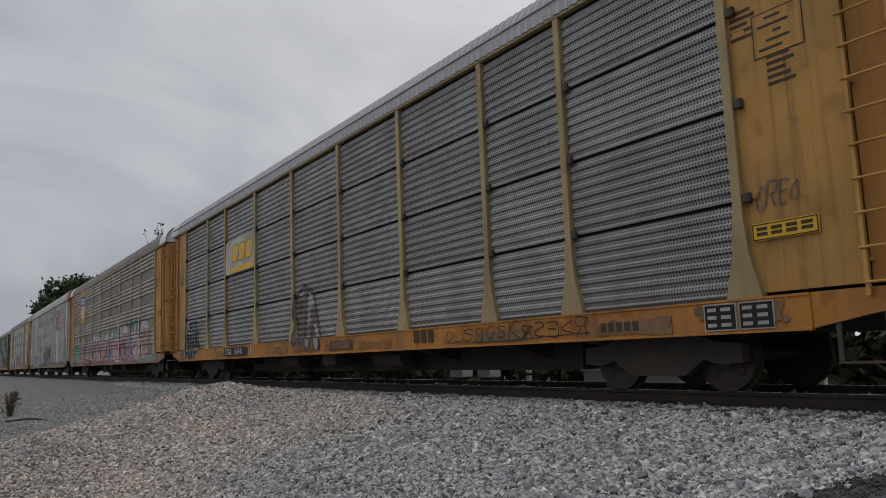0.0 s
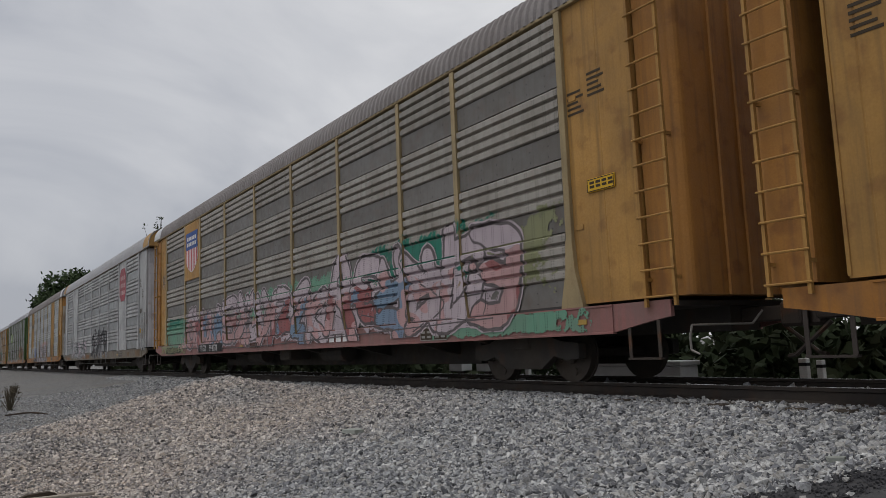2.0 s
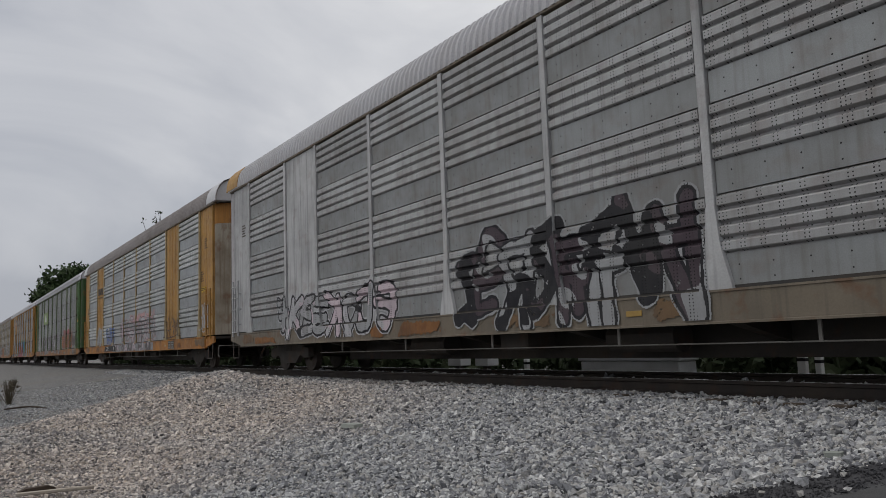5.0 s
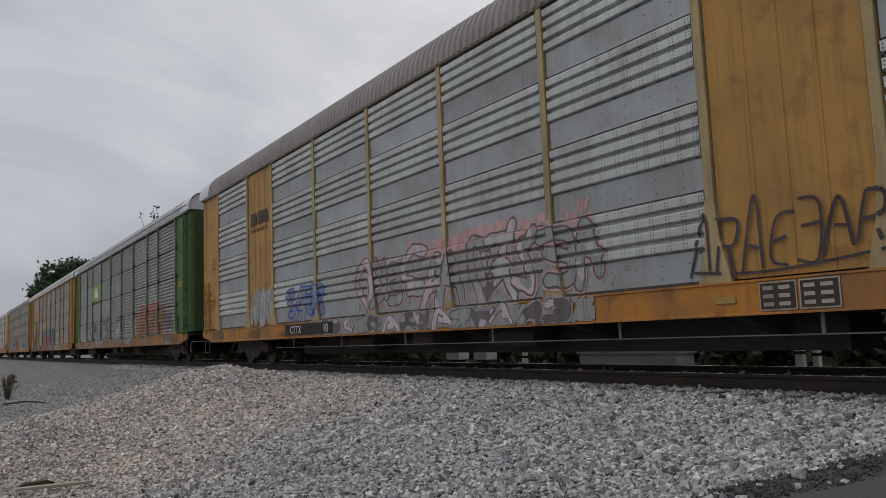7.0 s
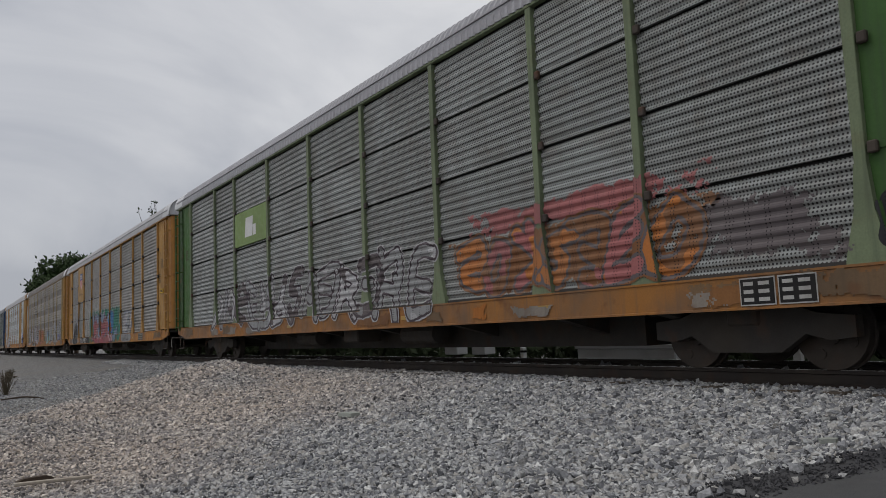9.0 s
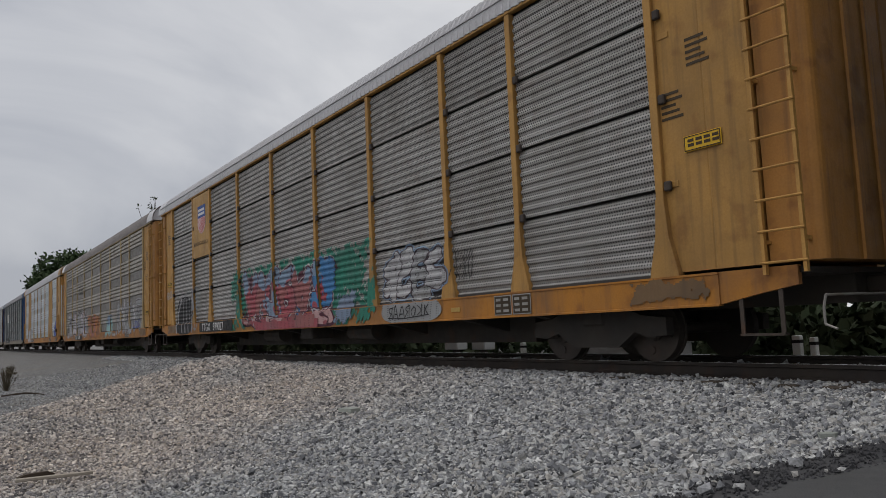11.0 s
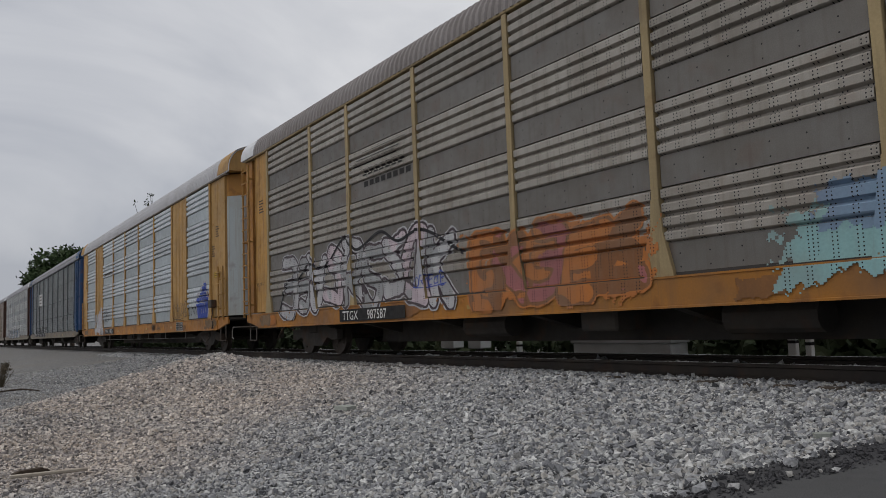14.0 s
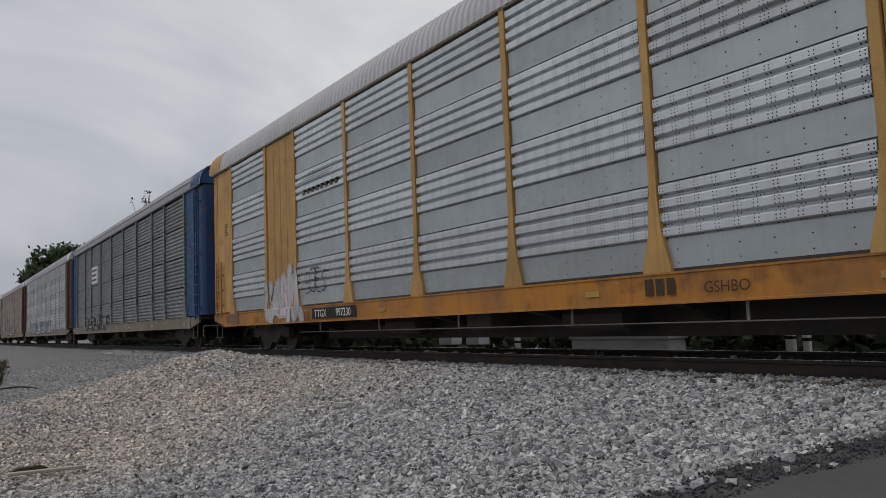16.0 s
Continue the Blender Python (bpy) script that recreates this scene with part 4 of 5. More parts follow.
def shield(s, cx, z0, z1, half):
    """A heraldic shield: a blue head with two pale bars, red and white stripes below."""
    head = z0 + (z1 - z0) * 0.56

    def wide(z):
        u = (z - z0) / (z1 - z0)
        return half * (min(1.0, (max(u, 0.0) / 0.28) ** 0.55) * (1.0 if u < 0.62 else 0.93 + 0.07 * abs(math.cos((u - 0.62) * 9))))

    n = 40
    for i in range(n):
        a, b = z0 + (z1 - z0) * i / n, z0 + (z1 - z0) * (i + 1) / n
        wa, wb = wide(a + 1e-4), wide(b)
        s.span(cx - wa - 0.02, cx + wa + 0.02, a, cx - wb - 0.02, cx + wb + 0.02, b, 0.003, INK)
        colour = SIGN_BLUE if a >= head else WHITE
        s.span(cx - wa, cx + wa, a, cx - wb, cx + wb, b, 0.006, colour)
        if a < head:
            for k in range(-3, 4):
                m, h = k * half * 0.285, half * 0.07
                lo, hi = max(m - h, -min(wa, wb)), min(m + h, min(wa, wb))
                if hi > lo:
                    s.span(cx + lo, cx + hi, a, cx + lo, cx + hi, b, 0.009, RED)
    for k in (0.66, 0.80):
        z = z0 + (z1 - z0) * k
        for j in range(6):
            x = cx - half * 0.78 + j * half * 0.265
            s.bar(x, x + half * 0.2, z, z + (z1 - z0) * 0.09, WHITE, 0.010)
    return s


def stencils(car, x, z=0.72, dark=False):
    """A ruled inspection panel on the sill with unreadable entries."""
    s = Spray("slatted")
    for k in range(2):
        a = x + 0.46 * k
        s.bar(a, a + 0.43, z, z + 0.30, DULL_WHITE, 0.001)
        s.bar(a + 0.015, a + 0.415, z + 0.015, z + 0.285, BLACK if not dark else INK, 0.003)
        for r in range(3):
            s.bar(a + 0.05, a + 0.17, z + 0.045 + 0.085 * r, z + 0.085 + 0.085 * r, DULL_WHITE, 0.005)
            s.bar(a + 0.23, a + 0.36, z + 0.045 + 0.085 * r, z + 0.085 + 0.085 * r, DULL_WHITE, 0.005)
    s.done(car, "white-ruled black inspection panel", "stencil_panel")


def placard(car, x, z, w=0.5):
    y = -1.5
    sign = part("placard", Shape().box(0, w, -0.012, 0.0, 0, 0.17).box(-0.01, w + 0.01, -0.006, 0.0, -0.01, 0.18).mesh("placard"), SIGN_YELLOW, car, "small yellow warning placard", at=(x, y, z))
    s = Shape()
    for k, r in ((0.02, 0.10), (0.02, 0.045)):
        for j in range(4):
            s.box(k + 0.03 + j * w * 0.23, k + 0.03 + j * w * 0.23 + w * 0.17, -0.016, -0.0125, r, r + 0.035)
    for a, b, c, d in ((0, w, 0.0, 0.01), (0, w, 0.16, 0.17), (0, 0.01, 0, 0.17), (w - 0.01, w, 0, 0.17)):
        s.box(a, b, -0.016, -0.0125, c, d)
    part("placard_print", s.mesh("placard_print"), INK, sign)


def marks(car, text, x, z, h=0.2, patch=None, mat=None, gap=1.1):
    if patch:
        Spray("slatted").bar(patch[0], patch[1], z - 0.03, z + h + 0.03, BLACK, 0.0165).done(car, "black patch behind the car marks", "black_patch")
    for word, at in zip(text.split(), (x, x + gap)):
        lettering(word, h, at, -1.5815, z, mat or WHITE, car, "car_number")


def bars(car, x0, x1, z, h, mat, count, patch=False):
    s = Spray("slatted")
    if patch:
        s.bar(x0 - 0.1, x1 + 0.1, z - 0.05, z + h + 0.05, BLACK, 0.001)
    d = (x1 - x0) / count
    for i in range(count):
        s.bar(x0 + d * i, x0 + d * (i + 0.72), z, z + h, mat, 0.004)
    s.done(car, "painted car marks that cannot be read", "car_number")

# ---- the cars, from the head of the train back ----
def sheet_paint(name, colour, holes, streak=0.35, rust=0.15, metal=0.25, rough=0.55, stain=0.4):
    return material(name, colour, rough, metal, stain=stain, streak=streak, rust=rust, grain=70, bump=0.12, shift=0.13, holes=holes, gloss=0.45)


def body_paint(name, colour, rust=0.35, stain=0.55, streak=0.65, dirt=None):
    return material(name, colour, 0.6, 0.0, stain=stain, streak=streak, rust=rust, grain=40, bump=0.1, shift=0.1, stains=dirt or tuple(0.35 * c + 0.02 for c in colour))


YELLOW = body_paint("rack_yellow", (0.42, 0.232, 0.068))
YELLOW_FADED = body_paint("faded_rack_yellow", (0.37, 0.285, 0.155), 0.2)
YELLOW_DEEP = body_paint("orange_yellow_sill", (0.4, 0.17, 0.03), 0.5, 0.8, 0.6, (0.16, 0.09, 0.05))
YELLOW_BRIGHT = body_paint("clean_rack_yellow", (0.45, 0.268, 0.095), 0.25, 0.5, 0.5)
ORANGE = body_paint("rusted_orange", (0.34, 0.15, 0.04), 0.6, 0.9, 0.7, (0.14, 0.09, 0.06))
GREEN = body_paint("deep_green", (0.06, 0.14, 0.035), 0.2)
GREEN_POST = body_paint("faded_green", (0.17, 0.21, 0.125), 0.15)
BLUE = body_paint("deep_blue", (0.025, 0.08, 0.2), 0.15)
SILVER = body_paint("weathered_silver", (0.45, 0.455, 0.46), 0.2)
BROWN = body_paint("oxide_brown", (0.09, 0.045, 0.03), 0.3)
GRIME = body_paint("grimy_grey_sill", (0.2, 0.17, 0.13), 0.5)
SILL_PAINT = {k: body_paint("sill_" + k, c, 0.5, 0.8, 0.6) for k, c in (("rust", (0.24, 0.11, 0.04)), ("smoke", (0.19, 0.12, 0.065)), ("orange", (0.42, 0.15, 0.03)), ("grey", (0.25, 0.22, 0.19)))}
PINK_SILL = body_paint("sprayed_rose_sill", (0.3, 0.14, 0.13), 0.2, 0.7, 0.5, (0.16, 0.12, 0.11))
# grimier copies of the end paints; the green also darkened for its shaded recess
DOORS = {m.name: body_paint("grimy_" + m.name, tuple(0.92 * k * f + 0.004 for k, f in zip(c, (1.0, 0.9, 0.95))), 0.4, 0.5, 0.6) for m, c in (
    (YELLOW, (0.43, 0.22, 0.05)), (YELLOW_BRIGHT, (0.44, 0.235, 0.05)), (GREEN, (0.045, 0.105, 0.03)), (BLUE, (0.025, 0.08, 0.2)), (SILVER, (0.43, 0.46, 0.45)), (BROWN, (0.09, 0.05, 0.035)))}
LEAF_CREAM = body_paint("cream_door_paint", (0.3, 0.27, 0.22), 0.5, 0.7, 0.8, (0.12, 0.085, 0.055))
LEAF_ICE = body_paint("pale_blue_door_paint", (0.43, 0.48, 0.5), 0.3, 0.7, 0.8, (0.3, 0.27, 0.22))
ROOF_GREY = material("galvanised_roof", (0.35, 0.35, 0.375), 0.5, 0.3, stain=0.3, grain=30, stains=(0.2, 0.19, 0.19))
ROOF_PALE = material("pale_roof", (0.44, 0.44, 0.46), 0.5, 0.2, stain=0.3, grain=30, stains=(0.3, 0.28, 0.26))
ROOF_BROWN = material("dull_brownish_roof", (0.27, 0.25, 0.245), 0.6, 0.2, stain=0.4, grain=30, stains=(0.14, 0.12, 0.11))

SLAT_GREY = sheet_paint("perforated_grey_slats", (0.285, 0.288, 0.295), "all")
SLAT_WARM = sheet_paint("perforated_warm_grey_slats", (0.335, 0.328, 0.318), "all")
SLAT_GREEN = sheet_paint("perforated_green_grey_slats", (0.315, 0.335, 0.332), "all")
SLAT_BLUE = sheet_paint("perforated_blue_grey_slats", (0.18, 0.205, 0.215), "all", rust=0.1)
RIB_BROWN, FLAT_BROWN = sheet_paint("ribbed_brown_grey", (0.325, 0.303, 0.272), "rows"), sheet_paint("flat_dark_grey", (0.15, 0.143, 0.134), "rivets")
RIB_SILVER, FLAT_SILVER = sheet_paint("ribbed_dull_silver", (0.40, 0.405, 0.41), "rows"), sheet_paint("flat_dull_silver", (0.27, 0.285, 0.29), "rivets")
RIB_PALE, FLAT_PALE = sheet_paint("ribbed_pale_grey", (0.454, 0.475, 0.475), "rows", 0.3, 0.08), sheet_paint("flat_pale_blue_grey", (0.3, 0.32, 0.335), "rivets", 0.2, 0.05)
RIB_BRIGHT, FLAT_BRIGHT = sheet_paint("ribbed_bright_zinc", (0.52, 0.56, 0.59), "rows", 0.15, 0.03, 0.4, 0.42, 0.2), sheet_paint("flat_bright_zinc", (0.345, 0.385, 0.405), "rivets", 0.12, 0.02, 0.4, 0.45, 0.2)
RIB_RUST, FLAT_RUST = sheet_paint("ribbed_rust_stained", (0.31, 0.25, 0.215), "rows", 0.5, 0.4), sheet_paint("flat_rust_stained", (0.27, 0.22, 0.19), "", 0.5, 0.4)


def car_slatted_yellow():
    c = rail_car("slatted", "weathered grey slatted car carrier with faded yellow posts and orange sill", SLAT_GREY, SLAT_GREY, YELLOW_FADED, YELLOW, YELLOW_DEEP, ROOF_GREY, CAP_WHITE, hasps=True)
    s = sign_plate(c, -6.80, -4.24, 3.22, 4.24, PANEL_PALE, "faded pale owner's panel with a yellow foot").bar(-6.3, -4.28, 3.24, 3.4, SIGN_YELLOW, 0.001, 0.1)
    for k in range(3):
        x = -6.1 + 0.62 * k
        s.blob(x + 0.25, 3.8, 0.3, 0.29, DULL_YELLOW, 0.004, 3, 0.0, 0.2).blob(x + 0.25, 3.8, 0.26, 0.25, SIGN_YELLOW, 0.007, 3, 0.0, 0.2).blob(x + 0.3, 3.8, 0.11, 0.09, PANEL_PALE, 0.01, 3, 0, 0.2)
    s.done(c, "yellow shapes on white", "owner_emblem")
    s = Spray("slatted").blob(-10.75, 1.4, 0.8, 0.66, "black", 0.001, 3, 0.2, 0.1, 4)
    for k in range(5):
        s.stroke([(-11.5 + 0.32 * k, 1.95 - 0.1 * (k % 2)), (-11.42 + 0.32 * k, 1.5), (-11.55 + 0.34 * k, 1.1), (-11.4 + 0.34 * k, 0.78)], 0.035, "white")
    scrawl(s, -11.4, -9.9, 1.6, 2.2, 5, 0.03, "white", 4).done(c, "black sprayed throw-up with thin white lines")
    s = wild_letters(Spray("slatted"), -1.35, 0.15, 0.9, 2.1, 2, ("smoke", "grey"), "dusk", "smoke", 6, fat=0.1, rim=0.09)
    scrawl(s, 0.6, 2.0, 0.75, 1.0, 6, 0.018, "maroon", 8)
    scrawl(s, 5.6, 9.2, 0.74, 1.02, 12, 0.02, "black", 9)
    scrawl(s, 11.8, 12.35, 1.95, 2.3, 4, 0.018, "smoke", 3).done(c, "dark sprayed smudge and tags")
    sill_wear(c, 301, ("rust", "smoke"), 9)
    marks(c, "TTGX 156740", -6.75, 0.80, 0.17, (-6.9, -4.75), gap=0.88)
    lettering("R1", 0.26, -4.5, -1.5690, 0.78, DULL_WHITE, c, "car_number")
    bars(c, 4.55, 5.3, 0.80, 0.22, INK, 3)
    bars(c, 9.4, 10.1, 0.78, 0.12, INK, 5)
    stencils(c, 11.06)
    placard(c, 11.75, 1.66, 0.75)
    s = Spray("slatted").bar(11.95, 12.55, 3.62, 4.12, INK, 0.001).bar(11.965, 12.535, 3.635, 4.105, YELLOW, 0.003)
    for k in range(5):
        s.bar(12.02 + 0.09 * (k % 3), 12.3 + 0.09 * (k % 2), 3.69 + 0.085 * k, 3.72 + 0.085 * k, INK, 0.005)
    s.done(c, "ruled stencil block on the end plate", "stencil_block")
    return c


def car_shield():
    c = rail_car("ribbed", "brown-grey ribbed car carrier with yellow ends and long pink graffiti", RIB_BROWN, FLAT_BROWN, YELLOW_FADED, YELLOW, PINK_SILL, ROOF_BROWN, CAP_WHITE)
    s = sign_plate(c, -8.78, -6.98, 3.30, 5.32, YELLOW, "yellow owner's panel")
    shield(s, -7.89, 3.55, 4.98, 0.74).done(c, "striped blue and red shield", "owner_emblem")
    s = Spray("ribbed")
    mist(s, -11.5, -8.6, 0.95, 2.0, "mint", 11, 0.1, 0.0017)
    mist(s, -11.4, -8.8, 1.6, 2.1, "teal", 17, -0.4, 0.002)
    mist(s, -3.4, 6.4, 1.5, 2.4, "mint", 12, -0.1)
    mist(s, -12.3, -8.6, 0.72, 1.06, "lime", 16, 0.1)
    mist(s, 5.0, 10.2, 1.6, 2.75, "teal", 13, -0.25, 0.003)
    mist(s, 8.6, 11.5, 1.3, 2.6, "lime", 14, -0.15, 0.005)
    mist(s, 7.6, 12.0, 0.72, 1.05, "mint", 18, 0.0, 0.002)
    mist(s, -9.6, 0.0, 0.9, 1.6, "pink", 19, 0.05, 0.002)
    mist(s, 0.0, 10.4, 0.9, 2.0, "lilac", 20, 0.05, 0.006)
    for k, (a, b, top, n) in enumerate(((-8.7, -3.2, 2.15, 5), (-3.0, 3.4, 2.2, 6), (3.6, 10.4, 2.4, 6))):
        wild_letters(s, a, b, 0.92, top, n, (("pink", "rose", "pink", "sky"), ("pink", "lilac", "pink", "rose", "sky"), ("pink", "rose", "sky", "pink", "lilac"))[k], "smoke", "lilac", 25 + k, fat=0.14 + 0.02 * k, lift=0.010 + 0.0011 * k, rim=0.06, tops=("lilac", 1.9))
    scrawl(s, -9.0, 9.8, 0.8, 1.9, 15, 0.035, "smoke", 15)
    scrawl(s, -11.4, -9.2, 0.75, 1.0, 6, 0.03, "black", 12)
    s.done(c, "long pink, mint and blue sprayed piece with black outlines")
    marks(c, "TTGX 994078", -6.75, 0.77, 0.2, (-6.9, -4.3))
    stencils(c, 7.54, dark=True)
    bars(c, 3.6, 5.0, 0.80, 0.2, WHITE, 4)
    marks(c, "GSHBO", -1.7, 0.78, 0.16, None, INK)
    scrawl(Spray("ribbed"), -12.3, -11.75, 3.2, 3.9, 3, 0.03, "grey", 7).done(c, "pale tag on the end plate")
    placard(c, 12.0, 2.6)
    return c


def car_red_sign():
    c = rail_car("ribbed", "dull silver ribbed car carrier with pale ends and dark graffiti", RIB_SILVER, FLAT_SILVER, SILVER, SILVER, GRIME, ROOF_PALE, YELLOW_BRIGHT, plates="solid", pipe=True)
    s = Spray("ribbed", True)
    for k in range(20):
        z = 3.42 + 1.58 * k / 20
        cut = max(0.0, 0.3 - (z - 3.42), (z + 0.08) - 4.7)
        s.bar(7.16 + cut, 8.66 - cut, z, z + 1.58 / 20, SPRAY["crimson"], 0.002)
    for k in range(3):
        for j in range(3):
            s.bar(7.42 + 0.36 * j, 7.7 + 0.36 * j, 3.72 + 0.36 * k, 3.92 + 0.36 * k, SPRAY["pink"], 0.006)
    s.done(c, "faded red eight-sided owner's sign", "owner_panel")
    s = Spray("ribbed", True)
    wild_letters(s, -1.1, 4.0, 0.85, 2.1, 8, ("black", "dusk", "grey"), "black", "grey", 21, fat=0.1)
    s.done(c, "black and pale sprayed throw-up")
    wild_letters(Spray("ribbed", True), -9.5, -3.2, 0.9, 1.7, 8, ("grey", "lilac", "white"), "black", "white", 22, fat=0.1).done(c, "pale sprayed throw-up")
    scrawl(Spray("ribbed", True), 11.7, 12.45, 1.3, 2.2, 3, 0.03, "rust", 23).done(c, "rusty red tag on the end plate")
    sill_wear(c, 303, ("rust", "smoke"))
    bars(c, 11.8, 12.3, 2.6, 0.2, INK, 2)
    placard(c, 11.8, 1.75, 0.55)
    stencils(c, 7.3, dark=True)
    return c


def car_yellow_plates():
    c = rail_car("ribbed", "pale grey ribbed car carrier with yellow plates and pink graffiti", RIB_PALE, FLAT_PALE, YELLOW_FADED, YELLOW, YELLOW_DEEP, ROOF_BROWN, CAP_WHITE, plates="solid", pipe=True, leaf=LEAF_CREAM)
    s = Spray("ribbed", True)
    mist(s, -2.6, 5.6, 1.09, 2.15, "grey", 31, -0.2)
    mist(s, -0.5, 5.4, 1.9, 2.4, "pink", 30, -0.4, 0.002)
    wild_letters(s, -2.0, 5.2, 1.15, 2.1, 11, ("lilac", "grey", "grey", "white"), "smoke", "pink", 37, fat=0.085, rim=0.035)
    mist(s, -4.4, 5.0, 0.715, 1.05, "grey", 36, 0.1)
    wild_letters(s, -4.0, 4.6, 0.74, 1.0, 14, ("grey", "smoke", "lilac"), "smoke", "grey", 38, fat=0.05, rim=0.02, lift=0.006)
    s.done(c, "lilac and white sprayed piece over the ribs")
    wild_letters(Spray("ribbed", True), -5.9, -3.7, 1.2, 1.85, 4, ("sky", "grey", "sky"), "royal", "sky", 32, fat=0.07, rim=0.035).done(c, "blue sprayed throw-up")
    s = Spray("ribbed", True)
    mist(s, -8.9, -6.9, 1.08, 2.0, "grey", 39, -0.25)
    wild_letters(s, -8.6, -7.1, 1.15, 1.95, 4, ("white", "grey"), "grey", "white", 33, fat=0.06, rim=0.03, lift=0.006)
    s.done(c, "grey sprayed throw-up on the plate")
    scrawl(Spray("ribbed", True), 6.6, 9.2, 1.12, 1.9, 8, 0.045, "dusk", 34).done(c, "black tag on the plate")
    s = Spray("ribbed", True)
    s.bar(-8.55, -8.1, 3.85, 4.2, INK, 0.003).bar(-8.0, -7.6, 3.85, 4.2, INK, 0.003, 0.2).bar(-7.5, -7.2, 3.85, 4.2, INK, 0.003, -0.2)
    for k in range(6):
        s.bar(-8.5 + 0.22 * k, -8.38 + 0.22 * k, 3.66, 3.74, INK, 0.003)
    s.done(c, "dark owner's mark on the yellow plate", "owner_emblem")
    marks(c, "CTTX 10", -5.62, 0.79, 0.19, (-5.95, -3.15), gap=1.95)
    bars(c, -4.72, -3.74, 0.79, 0.19, DULL_WHITE, 4)
    sill_wear(c, 304, ("rust", "orange", "smoke"))
    stencils(c, 7.45, dark=True)
    placard(c, 11.8, 2.55)
    placard(c, -12.6, 1.9)
    scrawl(Spray("ribbed"), 11.7, 12.5, 1.2, 2.2, 5, 0.05, "white", 35).done(c, "white and dark tag on the end plate")
    return c


def car_green():
    c = rail_car("slatted", "grey-green slatted car carrier with dark green ends and graffiti", SLAT_GREEN, SLAT_GREEN, GREEN_POST, GREEN, ORANGE, ROOF_GREY, CAP_WHITE, hasps=True)
    s = sign_plate(c, -6.78, -4.2, 3.24, 4.22, SIGN_GREEN, "green owner's panel").bar(-5.9, -5.3, 3.45, 4.0, WHITE, 0.002, 0.15).bar(-5.25, -5.0, 3.45, 3.75, WHITE, 0.002)
    s.done(c, "white mark", "owner_emblem")
    s = Spray("slatted")
    wild_letters(s, -8.8, 3.9, 0.9, 2.05, 13, ("grey", "white", "smoke", "grey"), "dusk", "white", 41, fat=0.09)
    s.done(c, "white and black throw-up")
    s = Spray("slatted")
    mist(s, 4.4, 10.0, 1.09, 2.05, "rust", 43, -0.15)
    mist(s, 9.4, 11.5, 1.09, 2.0, "smoke", 45, -0.3)
    mist(s, 4.9, 10.3, 2.0, 2.45, "rose", 44, -0.2, 0.003)
    wild_letters(s, 4.8, 9.6, 1.2, 1.95, 7, ("orange", "rust", "rose"), "smoke", "rust", 42, fat=0.1, lift=0.006)
    s.blob(11.9, 1.45, 0.22, 0.3, "black", 0.002, 2, 0.3, 0, 3)
    s.done(c, "red and orange sprayed block")
    stencils(c, 10.19)
    sill_wear(c, 305, ("orange", "grey", "rust", "smoke", "grey"), 14)
    placard(c, 12.05, 2.75)
    return c


